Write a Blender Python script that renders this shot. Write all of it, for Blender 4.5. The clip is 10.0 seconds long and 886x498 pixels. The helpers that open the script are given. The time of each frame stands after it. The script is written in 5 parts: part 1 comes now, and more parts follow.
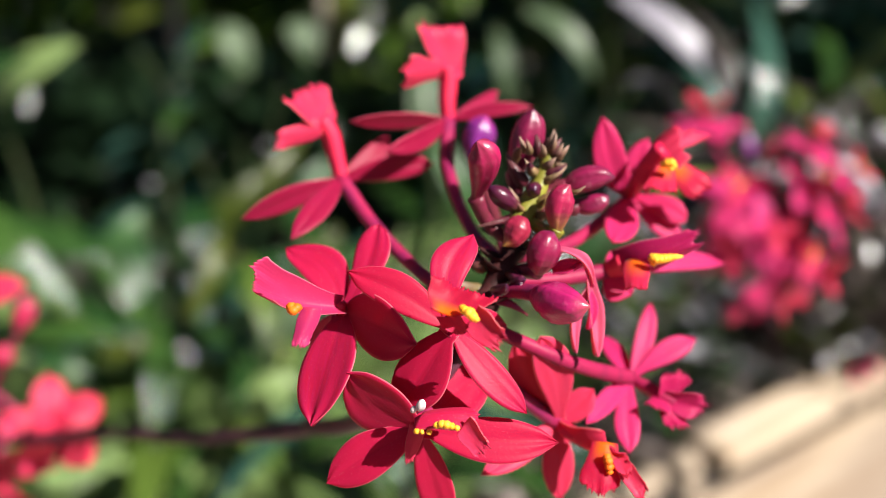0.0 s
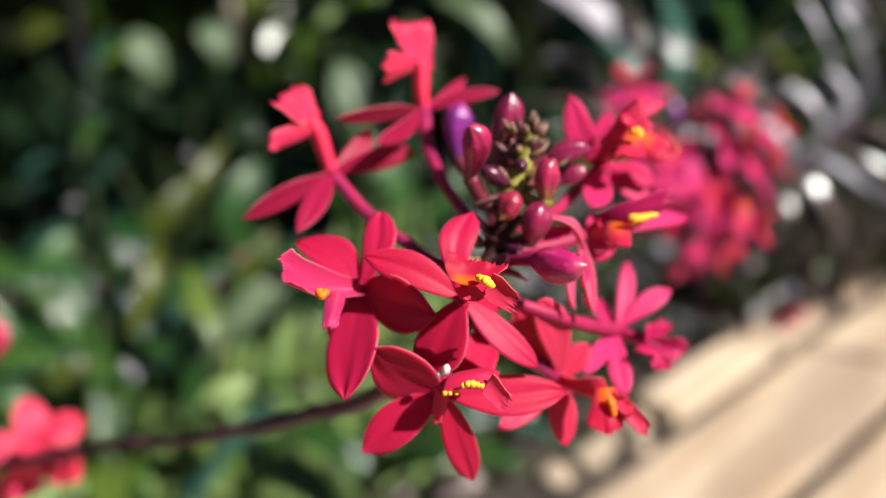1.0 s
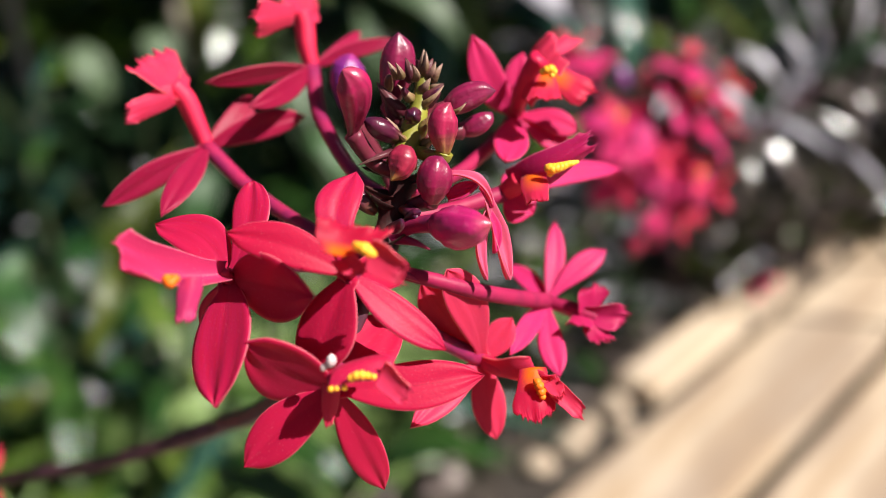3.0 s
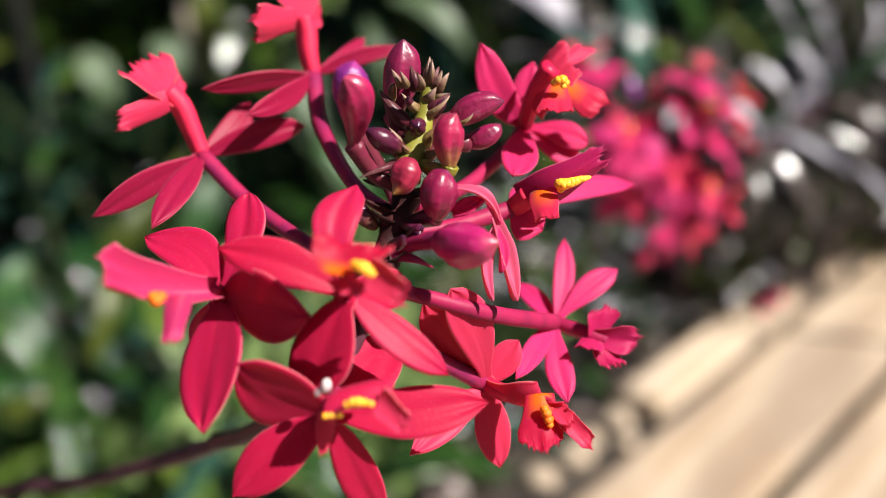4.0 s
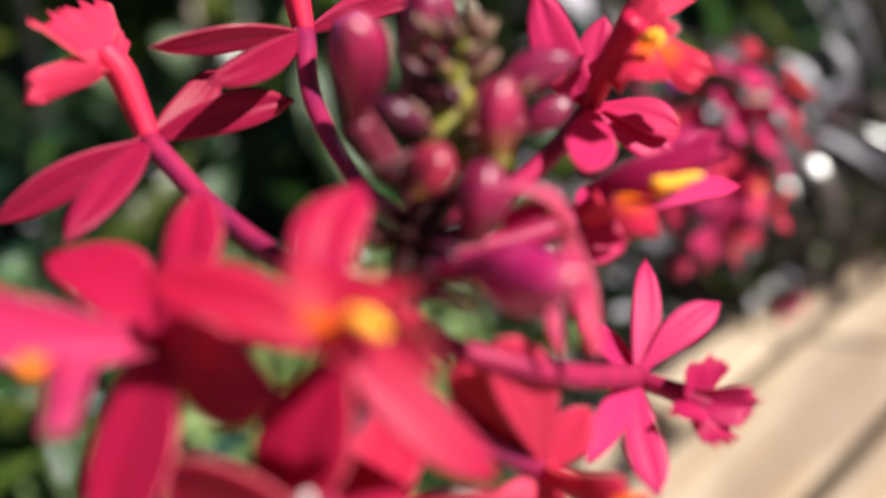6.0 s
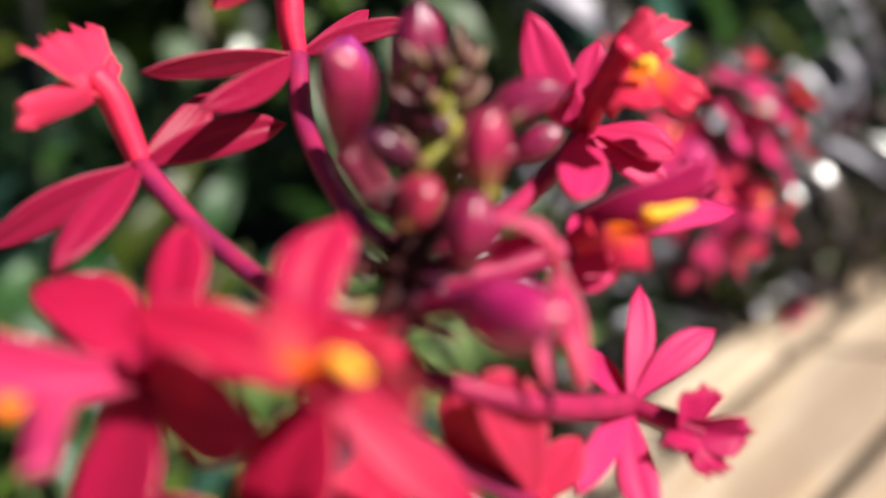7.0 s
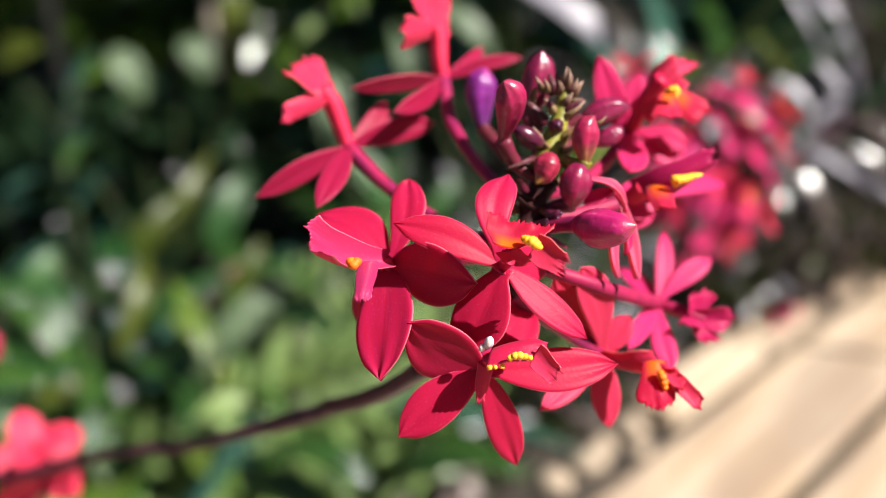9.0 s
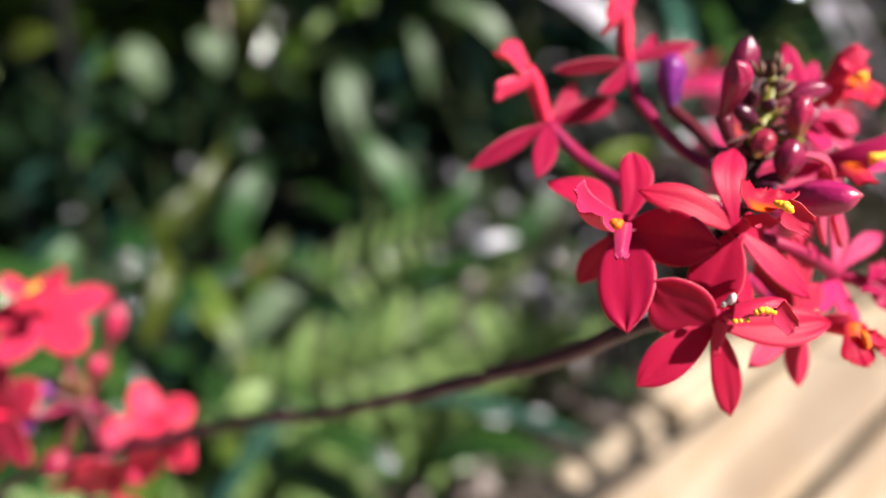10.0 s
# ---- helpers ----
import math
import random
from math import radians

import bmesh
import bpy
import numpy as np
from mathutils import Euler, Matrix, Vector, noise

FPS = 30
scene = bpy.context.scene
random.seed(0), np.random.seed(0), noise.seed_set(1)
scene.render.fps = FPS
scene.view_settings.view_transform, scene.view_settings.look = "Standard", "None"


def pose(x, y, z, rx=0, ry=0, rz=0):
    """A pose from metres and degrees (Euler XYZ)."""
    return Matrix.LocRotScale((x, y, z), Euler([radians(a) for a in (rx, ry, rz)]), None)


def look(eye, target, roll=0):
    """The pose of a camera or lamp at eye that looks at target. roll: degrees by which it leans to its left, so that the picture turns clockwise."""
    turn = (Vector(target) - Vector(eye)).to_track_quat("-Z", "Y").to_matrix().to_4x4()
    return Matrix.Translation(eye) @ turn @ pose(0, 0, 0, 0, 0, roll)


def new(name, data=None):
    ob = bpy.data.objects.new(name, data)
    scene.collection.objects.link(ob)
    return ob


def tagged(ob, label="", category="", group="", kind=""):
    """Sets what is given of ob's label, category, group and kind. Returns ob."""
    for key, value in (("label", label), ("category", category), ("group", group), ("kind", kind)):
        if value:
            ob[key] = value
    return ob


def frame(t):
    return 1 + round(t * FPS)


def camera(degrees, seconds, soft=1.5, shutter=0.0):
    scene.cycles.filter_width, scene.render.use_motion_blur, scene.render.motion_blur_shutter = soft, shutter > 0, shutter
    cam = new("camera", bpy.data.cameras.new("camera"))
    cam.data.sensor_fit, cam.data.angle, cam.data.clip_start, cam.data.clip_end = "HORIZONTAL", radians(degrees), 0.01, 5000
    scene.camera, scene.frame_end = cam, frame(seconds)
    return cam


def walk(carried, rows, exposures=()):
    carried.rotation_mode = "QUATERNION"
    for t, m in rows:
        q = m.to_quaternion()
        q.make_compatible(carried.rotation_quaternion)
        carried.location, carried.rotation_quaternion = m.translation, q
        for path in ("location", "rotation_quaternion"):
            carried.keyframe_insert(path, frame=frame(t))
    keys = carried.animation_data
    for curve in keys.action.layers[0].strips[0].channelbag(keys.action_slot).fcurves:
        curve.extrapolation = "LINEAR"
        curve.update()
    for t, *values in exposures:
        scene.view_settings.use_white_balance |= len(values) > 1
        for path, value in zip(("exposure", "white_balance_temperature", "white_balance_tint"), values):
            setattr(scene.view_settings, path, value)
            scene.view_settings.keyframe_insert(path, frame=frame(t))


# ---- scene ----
cam = camera(53.3, 10.0, soft=0.6)
PATH = [
    (0, (0.02433, 0.03116, 0.62559), (0.01294, 0.97315, 0.29013), 0.77),
    (0.5, (0.02687, 0.01955, 0.62399), (0.07324, 0.95697, 0.27888), -1.53),
    (1, (0.01280, 0.02059, 0.62802), (0.08273, 0.95530, 0.27954), -3.05),
    (1.5, (0.00752, 0.03402, 0.63390), (0.09690, 0.96536, 0.28086), -4.66),
    (2, (0.02345, 0.04199, 0.62801), (0.11695, 0.97177, 0.27196), -6.89),
    (2.5, (0.02094, 0.03758, 0.61924), (0.11669, 0.96797, 0.26542), -7.00),
    (2.7, (0.02445, 0.03689, 0.61737), (0.12102, 0.96651, 0.26172), -6.95),
    (4, (0.02625, 0.04322, 0.61501), (0.12039, 0.97746, 0.27103), -6.08),
    (4.5, (0.02645, 0.04991, 0.61633), (0.11595, 0.98486, 0.27302), -5.65),
    (5, (0.02521, 0.06146, 0.61070), (0.11306, 0.99641, 0.26699), -5.37),
    (5.5, (0.02684, 0.06900, 0.60784), (0.11109, 1.00413, 0.26369), -5.35),
    (5.7, (0.02702, 0.07426, 0.60516), (0.11063, 1.00905, 0.25995), -5.69),
    (6.8, (0.02832, 0.08174, 0.60588), (0.11408, 1.01802, 0.26525), -5.64),
    (7, (0.02904, 0.08009, 0.60697), (0.10612, 1.01763, 0.26776), -5.75),
    (7.5, (0.02187, 0.05767, 0.62014), (0.10292, 0.99224, 0.27370), -5.16),
    (8, (0.01614, 0.04704, 0.62621), (0.10071, 0.98352, 0.28585), -4.88),
    (8.5, (0.01557, 0.03621, 0.62353), (0.10191, 0.97314, 0.28484), -4.99),
    (9, (0.00583, 0.02791, 0.61917), (0.09354, 0.96567, 0.28314), -4.50),
    (9.5, (-0.01265, 0.02158, 0.61196), (0.07748, 0.95925, 0.27634), -3.50),
    (10, (-0.03260, 0.02059, 0.62013), (0.06907, 0.95662, 0.28322), -3.36),
]
walk(cam, [(t, look(eye, target, roll)) for t, eye, target, roll in PATH],
     [(0, 1.28), (0.5, 1.18), (1, 1.17), (1.5, 1.28), (2, 1.20), (2.5, 1.18), (4, 1.21), (5.5, 1.11), (7, 1.17), (7.5, 1.28), (8, 1.38), (10, 1.37)])
cam.data.dof.use_dof = True
cam.data.dof.focus_distance = 0.116
cam.data.dof.aperture_fstop = 9.0

# ---- light ----
SUN = Vector((0.60, -0.42, 0.68)).normalized()
world = bpy.data.worlds.new("world")
scene.world = world
world.use_nodes = True
wn = world.node_tree
sky = wn.nodes.new("ShaderNodeTexSky")
sky.sky_type, sky.sun_disc = "NISHITA", False
sky.sun_elevation = math.asin(SUN.z)
sky.sun_rotation = math.atan2(SUN.x, SUN.y)
wn.links.new(sky.outputs[0], wn.nodes["Background"].inputs[0])
wn.nodes["Background"].inputs[1].default_value = 0.024
sun = new("sun", bpy.data.lights.new("sun", "SUN"))
sun.data.energy, sun.data.angle, sun.data.color = 5.0, radians(0.5), (1.0, 0.95, 0.88)
sun.matrix_world = look(SUN * 5, (0, 0, 0))


# ---- materials ----
def material(name):
    m = bpy.data.materials.new(name)
    m.use_nodes = True
    t = m.node_tree
    return m, t, t.nodes["Principled BSDF"]


def node(t, kind, **values):
    n = t.nodes.new(kind)
    for key, value in values.items():
        if key in n.inputs:
            n.inputs[key].default_value = value
    return n


def mixed(t, fac, a, b, mode="MIX"):
    n = t.nodes.new("ShaderNodeMix")
    n.data_type, n.blend_type = "RGBA", mode
    for slot, value in ((0, fac), (6, a), (7, b)):
        if hasattr(value, "links"):
            t.links.new(value, n.inputs[slot])
        else:
            n.inputs[slot].default_value = value if slot == 0 else (*value, 1)
    return n.outputs[2]


def ramp(t, value, *stops):
    n = t.nodes.new("ShaderNodeValToRGB")
    t.links.new(value, n.inputs[0])
    while len(n.color_ramp.elements) < len(stops):
        n.color_ramp.elements.new(0.5)
    for e, (at, grey) in zip(n.color_ramp.elements, stops):
        e.position, e.color = at, (grey, grey, grey, 1)
    return n.outputs[0]


def coords(t):
    return t.nodes.new("ShaderNodeTexCoord").outputs["Object"]


def noise_of(t, scale, detail=3.0, where=None):
    n = node(t, "ShaderNodeTexNoise", Scale=scale, Detail=detail)
    t.links.new(where or coords(t), n.inputs["Vector"])
    return n.outputs["Fac"]


def attribute(t, name):
    n = t.nodes.new("ShaderNodeAttribute")
    n.attribute_name = name
    return n.outputs["Fac"]


def bumped(t, p, height, strength, distance):
    n = node(t, "ShaderNodeBump", Strength=strength, Distance=distance)
    t.links.new(height, n.inputs["Height"])
    t.links.new(n.outputs[0], p.inputs["Normal"])
    return n.outputs[0]


def translucent(t, p, colour, share, normal=None):
    tr = t.nodes.new("ShaderNodeBsdfTranslucent")
    mix = t.nodes.new("ShaderNodeMixShader")
    mix.inputs[0].default_value = share
    t.links.new(colour, tr.inputs[0])
    t.links.new(p.outputs[0], mix.inputs[1])
    t.links.new(tr.outputs[0], mix.inputs[2])
    t.links.new(mix.outputs[0], t.nodes["Material Output"].inputs[0])


def petal_material(name, body, edge, throat=None, reach=(0.0, 0.4), share=0.42):
    """Velvety petal: body colour with faint veins, a rim painted paler as lit, flecks painted as cell glints; throat:
    pigment at the base.
    """
    m, t, p = material(name)
    along, across = attribute(t, "along"), attribute(t, "across")
    patch = ramp(t, noise_of(t, 260, 3), (0.3, 0.0), (0.72, 1.0))
    dark = [c * 0.86 for c in body]
    colour = mixed(t, patch, body, dark)
    info = t.nodes.new("ShaderNodeObjectInfo")
    shift = ramp(t, info.outputs["Random"], (0.0, 0.0), (1.0, 0.55))
    colour = mixed(t, shift, colour, (body[0] * 0.92, body[1] * 1.3, body[2] * 1.7))
    # veins run lengthwise
    comb = t.nodes.new("ShaderNodeCombineXYZ")
    scaled = node(t, "ShaderNodeMath")
    scaled.operation = "MULTIPLY"
    t.links.new(across, scaled.inputs[0])
    scaled.inputs[1].default_value = 9.0
    t.links.new(scaled.outputs[0], comb.inputs[0])
    t.links.new(along, comb.inputs[1])
    vein = ramp(t, noise_of(t, 1.6, 2, comb.outputs[0]), (0.42, 0.0), (0.5, 1.0), (0.58, 0.0))
    colour = mixed(t, vein, colour, [c * 0.95 for c in body])
    mag = node(t, "ShaderNodeMath")
    mag.operation = "ABSOLUTE"
    t.links.new(across, mag.inputs[0])
    rib = ramp(t, mag.outputs[0], (0.0, 0.32), (0.05, 0.0))
    colour = mixed(t, rib, colour, [c * 0.6 for c in body])
    # pale edge colour stands in for light catching the thin rim
    rim = ramp(t, mag.outputs[0], (0.955, 0.0), (1.0, 0.62))
    colour = mixed(t, rim, colour, edge)
    if throat:
        warm = ramp(t, along, (reach[0], 1.0), (reach[1], 0.0))
        spot = node(t, "ShaderNodeMath")
        spot.operation = "MULTIPLY"
        t.links.new(warm, spot.inputs[0])
        t.links.new(ramp(t, mag.outputs[0], (0.35, 1.0), (0.9, 0.0)), spot.inputs[1])
        colour = mixed(t, spot.outputs[0], colour, throat)
    # glints of single cells, painted as pale flecks into the base colour
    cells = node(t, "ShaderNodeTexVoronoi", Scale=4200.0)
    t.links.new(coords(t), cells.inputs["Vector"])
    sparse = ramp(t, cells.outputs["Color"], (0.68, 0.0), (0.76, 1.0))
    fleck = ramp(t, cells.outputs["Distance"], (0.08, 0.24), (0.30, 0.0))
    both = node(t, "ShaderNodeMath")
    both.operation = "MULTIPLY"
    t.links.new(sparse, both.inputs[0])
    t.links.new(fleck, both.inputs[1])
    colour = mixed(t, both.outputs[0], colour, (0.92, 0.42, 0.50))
    t.links.new(colour, p.inputs["Base Color"])
    p.inputs["Roughness"].default_value = 0.46
    p.inputs["Specular IOR Level"].default_value = 0.16
    p.inputs["Sheen Weight"].default_value = 0.03
    p.inputs["Sheen Roughness"].default_value = 0.4
    fine = bumped(t, p, noise_of(t, 2600, 2), 0.3, 0.0001)
    ribs = node(t, "ShaderNodeBump", Strength=0.05, Distance=0.0002)
    t.links.new(noise_of(t, 1.6, 2, comb.outputs[0]), ribs.inputs["Height"])
    t.links.new(fine, ribs.inputs["Normal"])
    t.links.new(ribs.outputs[0], p.inputs["Normal"])
    translucent(t, p, mixed(t, 0.7, colour, (0.80, 0.012, 0.035)), share)
    return m


def skin_material(name, a, b, scale=300, rough=0.32, bump=0.2, along_mix=None):
    """Smooth plant skin in two blotchy colours; along_mix: a third colour towards the tip."""
    m, t, p = material(name)
    colour = mixed(t, ramp(t, noise_of(t, scale, 4), (0.35, 0.0), (0.65, 1.0)), a, b)
    if along_mix:
        colour = mixed(t, ramp(t, attribute(t, "along"), (0.35, 0.0), (1.0, 1.0)), colour, along_mix)
    t.links.new(colour, p.inputs["Base Color"])
    p.inputs["Roughness"].default_value = rough
    p.inputs["Specular IOR Level"].default_value = 0.22
    bumped(t, p, noise_of(t, scale * 5, 3), bump, 0.0003)
    return m


def leaf_material(name, a, b, rough=0.32, share=0.25, scale=30, pale=None, gloss=0.5):
    m, t, p = material(name)
    info = t.nodes.new("ShaderNodeObjectInfo")
    colour = mixed(t, info.outputs["Random"], a, b)
    colour = mixed(t, ramp(t, noise_of(t, scale, 4), (0.4, 0.0), (0.7, 0.6)), colour, [c * 0.6 for c in a])
    mag = node(t, "ShaderNodeMath")
    mag.operation = "ABSOLUTE"
    t.links.new(attribute(t, "across"), mag.inputs[0])
    colour = mixed(t, ramp(t, mag.outputs[0], (0.0, 0.7), (0.08, 0.0)), colour, pale or [min(1, c * 1.6) for c in b])
    t.links.new(colour, p.inputs["Base Color"])
    p.inputs["Roughness"].default_value = rough
    p.inputs["Specular IOR Level"].default_value = gloss
    bumped(t, p, noise_of(t, scale * 6, 3), 0.25, 0.002)
    translucent(t, p, colour, share)
    return m


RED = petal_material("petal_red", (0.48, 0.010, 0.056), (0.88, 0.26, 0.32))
# darker crimson puts the shade on two upper-left flowers into their petal colour
RED_SHADED = petal_material("petal_red_shaded", (0.27, 0.006, 0.038), (0.72, 0.14, 0.22), share=0.26)
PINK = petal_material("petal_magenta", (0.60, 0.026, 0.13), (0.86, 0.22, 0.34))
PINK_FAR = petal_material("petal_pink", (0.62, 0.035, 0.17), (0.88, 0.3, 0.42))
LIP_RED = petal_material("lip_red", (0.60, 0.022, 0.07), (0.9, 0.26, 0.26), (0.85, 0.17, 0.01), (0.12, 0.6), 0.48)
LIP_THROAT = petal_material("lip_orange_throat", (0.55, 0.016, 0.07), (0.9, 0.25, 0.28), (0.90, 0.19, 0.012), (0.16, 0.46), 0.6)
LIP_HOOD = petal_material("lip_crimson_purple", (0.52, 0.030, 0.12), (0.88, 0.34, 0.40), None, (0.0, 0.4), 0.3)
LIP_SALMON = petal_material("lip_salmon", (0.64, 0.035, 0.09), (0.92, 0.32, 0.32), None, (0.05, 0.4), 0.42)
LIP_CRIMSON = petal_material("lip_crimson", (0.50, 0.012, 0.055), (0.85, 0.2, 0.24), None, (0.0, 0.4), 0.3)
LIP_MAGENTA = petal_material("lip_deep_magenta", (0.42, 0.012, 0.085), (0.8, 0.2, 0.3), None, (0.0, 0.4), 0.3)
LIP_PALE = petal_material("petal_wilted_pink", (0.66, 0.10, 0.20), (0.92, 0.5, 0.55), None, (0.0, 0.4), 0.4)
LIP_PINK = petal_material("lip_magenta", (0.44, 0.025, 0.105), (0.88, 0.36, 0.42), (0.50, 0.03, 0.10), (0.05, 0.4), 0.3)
CALLUS = skin_material("callus_yellow", (0.90, 0.48, 0.05), (0.86, 0.32, 0.015), 700, 0.42)
CALLUS_ORANGE = skin_material("callus_orange", (0.82, 0.17, 0.010), (0.76, 0.11, 0.008), 700, 0.5)
TUBE = skin_material("column_red", (0.55, 0.014, 0.055), (0.42, 0.010, 0.05), 300, 0.38)
TUBE_SALMON = skin_material("column_salmon", (0.60, 0.020, 0.06), (0.50, 0.014, 0.055), 300, 0.5)
TUBE_PINK = skin_material("column_magenta", (0.28, 0.009, 0.055), (0.20, 0.008, 0.045), 300, 0.55)
PEDICEL_DARK = skin_material("pedicel_maroon", (0.13, 0.014, 0.035), (0.09, 0.018, 0.022), 350, 0.34)
PEDICEL = skin_material("pedicel_purple", (0.28, 0.015, 0.060), (0.17, 0.012, 0.060), 350, 0.3)


def bud_material(name, low, mid, tip, rough=0.36):
    """Streaky bud skin that runs from a greenish or pale foot to a darker beak."""
    m, t, p = material(name)
    along, across = attribute(t, "along"), attribute(t, "across")
    colour = mixed(t, ramp(t, along, (0.05, 0.0), (0.4, 1.0)), low, mid)
    colour = mixed(t, ramp(t, along, (0.72, 0.0), (1.0, 1.0)), colour, tip)
    comb = t.nodes.new("ShaderNodeCombineXYZ")
    wide = node(t, "ShaderNodeMath")
    wide.operation = "MULTIPLY"
    t.links.new(across, wide.inputs[0])
    wide.inputs[1].default_value = 4.0
    t.links.new(wide.outputs[0], comb.inputs[0])
    t.links.new(along, comb.inputs[1])
    info = t.nodes.new("ShaderNodeObjectInfo")
    t.links.new(info.outputs["Random"], comb.inputs[2])
    streak = noise_of(t, 1.5, 4, comb.outputs[0])
    colour = mixed(t, ramp(t, streak, (0.40, 0.0), (0.68, 0.7)), colour, [c * 0.4 for c in mid])
    colour = mixed(t, ramp(t, noise_of(t, 900, 2), (0.62, 0.0), (0.74, 0.10)), colour, (0.75, 0.3, 0.4))
    t.links.new(colour, p.inputs["Base Color"])
    p.inputs["Roughness"].default_value = rough
    p.inputs["Specular IOR Level"].default_value = 0.45
    bumped(t, p, noise_of(t, 1500, 3), 0.25, 0.0003)
    return m


BUD = bud_material("bud_crimson", (0.24, 0.014, 0.045), (0.36, 0.014, 0.06), (0.20, 0.016, 0.05), 0.4)
BUD_MAGENTA = bud_material("bud_magenta", (0.34, 0.010, 0.07), (0.36, 0.010, 0.10), (0.36, 0.05, 0.07), 0.32)
BUD_PURPLE = bud_material("bud_purple", (0.06, 0.010, 0.09), (0.17, 0.016, 0.17), (0.28, 0.02, 0.15), 0.32)
BUD_DARK = bud_material("bud_dark", (0.16, 0.07, 0.03), (0.075, 0.008, 0.028), (0.025, 0.008, 0.030), 0.3)
BUD_ROSE = bud_material("bud_rose", (0.13, 0.016, 0.026), (0.30, 0.008, 0.062), (0.34, 0.04, 0.09), 0.3)
BUD_OLIVE = bud_material("bud_olive_foot", (0.30, 0.19, 0.04), (0.32, 0.012, 0.060), (0.24, 0.02, 0.05), 0.34)
BUD_MAROON = bud_material("bud_maroon", (0.24, 0.014, 0.05), (0.21, 0.008, 0.052), (0.10, 0.012, 0.045), 0.36)
BUD_LIMP = bud_material("bud_wilting", (0.34, 0.012, 0.06), (0.22, 0.008, 0.05), (0.16, 0.02, 0.10), 0.3)
BUD_GREEN = bud_material("bud_green", (0.30, 0.25, 0.04), (0.17, 0.075, 0.04), (0.08, 0.03, 0.03))
BUD_FOOT = bud_material("bud_green_tipped", (0.26, 0.014, 0.045), (0.36, 0.020, 0.055), (0.44, 0.32, 0.06))
SPIKE = skin_material("spike_green", (0.22, 0.21, 0.03), (0.13, 0.12, 0.02), 250, 0.4)
BRACT = skin_material("bract_brown", (0.085, 0.028, 0.028), (0.14, 0.10, 0.04), 450, 0.4, 0.3, (0.30, 0.19, 0.15))
BRACT_TAN = skin_material("bract_tan", (0.22, 0.16, 0.06), (0.14, 0.07, 0.04), 450, 0.4, 0.3, (0.34, 0.22, 0.16))
BRACT_DARK = skin_material("bract_maroon", (0.09, 0.010, 0.022), (0.055, 0.010, 0.016), 450, 0.42, 0.3, (0.12, 0.05, 0.05))
BRACT_GREEN = skin_material("bract_green", (0.26, 0.25, 0.045), (0.16, 0.12, 0.03), 450, 0.38, 0.3, (0.13, 0.03, 0.04))
# brown taken near black to carry the shade inside the flower head
RACHIS_SKIN = skin_material("rachis_shaded", (0.012, 0.004, 0.004), (0.045, 0.010, 0.010), 260, 0.65, 0.4)
STEM = skin_material("stem_dark", (0.040, 0.016, 0.024), (0.085, 0.028, 0.045), 160, 0.34, 0.4)
ANTHER = skin_material("anther_white", (0.62, 0.54, 0.52), (0.55, 0.40, 0.44), 600, 0.5)
LEAF = leaf_material("leaf_green", (0.008, 0.032, 0.008), (0.036, 0.080, 0.014), 0.17, 0.14)
# near-black green: shade put into the leaf colour
LEAF_SHADOW = leaf_material("leaf_shadow_green", (0.004, 0.012, 0.006), (0.014, 0.030, 0.012), 0.2, 0.05, gloss=0.3)
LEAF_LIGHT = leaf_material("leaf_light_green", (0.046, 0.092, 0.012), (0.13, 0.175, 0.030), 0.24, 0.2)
LEAF_DARK = leaf_material("leaf_dark_purple", (0.028, 0.026, 0.020), (0.085, 0.065, 0.06), 0.2, 0.12)
# near-white base colour stands in for sky and sun reflected by glossy leaves
LEAF_PALE_SHEEN = leaf_material("leaf_pale_sheen", (0.52, 0.50, 0.57), (0.84, 0.82, 0.90), 0.22, 0.2)
# dark bluish green stands in for foliage lying in shade
LEAF_SHADE = leaf_material("leaf_shade_blue_green", (0.006, 0.030, 0.026), (0.034, 0.085, 0.060), 0.16, 0.10)
LEAF_FERN = leaf_material("fern_green", (0.14, 0.23, 0.065), (0.24, 0.33, 0.12), 0.42, 0.3)
LEAF_MAUVE = leaf_material("leaf_grey_mauve", (0.19, 0.18, 0.21), (0.38, 0.36, 0.42), 0.38, 0.15, gloss=0.25)
LEAF_LIME = leaf_material("leaf_yellow_green", (0.034, 0.050, 0.006), (0.075, 0.092, 0.012), 0.3, 0.3, gloss=0.3)
LEAF_SAGE = leaf_material("leaf_sage", (0.045, 0.080, 0.035), (0.09, 0.13, 0.07), 0.42, 0.25, gloss=0.35)
LEAF_MID = leaf_material("leaf_fresh_green", (0.012, 0.052, 0.010), (0.034, 0.095, 0.022), 0.4, 0.3)
YOUNG = leaf_material("leaf_pale_pink", (0.45, 0.22, 0.22), (0.62, 0.36, 0.34), 0.4, 0.3)
CANE = skin_material("cane_green", (0.06, 0.09, 0.03), (0.05, 0.06, 0.03), 40, 0.5)
LITTER = leaf_material("dry_litter", (0.13, 0.10, 0.085), (0.38, 0.31, 0.30), 0.6, 0.1)
DRY = skin_material("dry_cane", (0.34, 0.29, 0.24), (0.24, 0.20, 0.17), 40, 0.8)


# ---- mesh helpers ----
def mesh_object(name, verts, faces, mat, parent=None, label="", attrs=None, smooth=True):
    me = bpy.data.meshes.new(name)
    me.from_pydata(verts, [], faces)
    if mat:
        me.materials.append(mat)
    if smooth:
        me.polygons.foreach_set("use_smooth", [True] * len(me.polygons))
    for key, values in (attrs or {}).items():
        me.attributes.new(key, "FLOAT", "POINT").data.foreach_set("value", values)
    me.update()
    ob = new(name, me)
    if parent:
        ob.parent = parent
    if label:
        tagged(ob, label)
    return ob


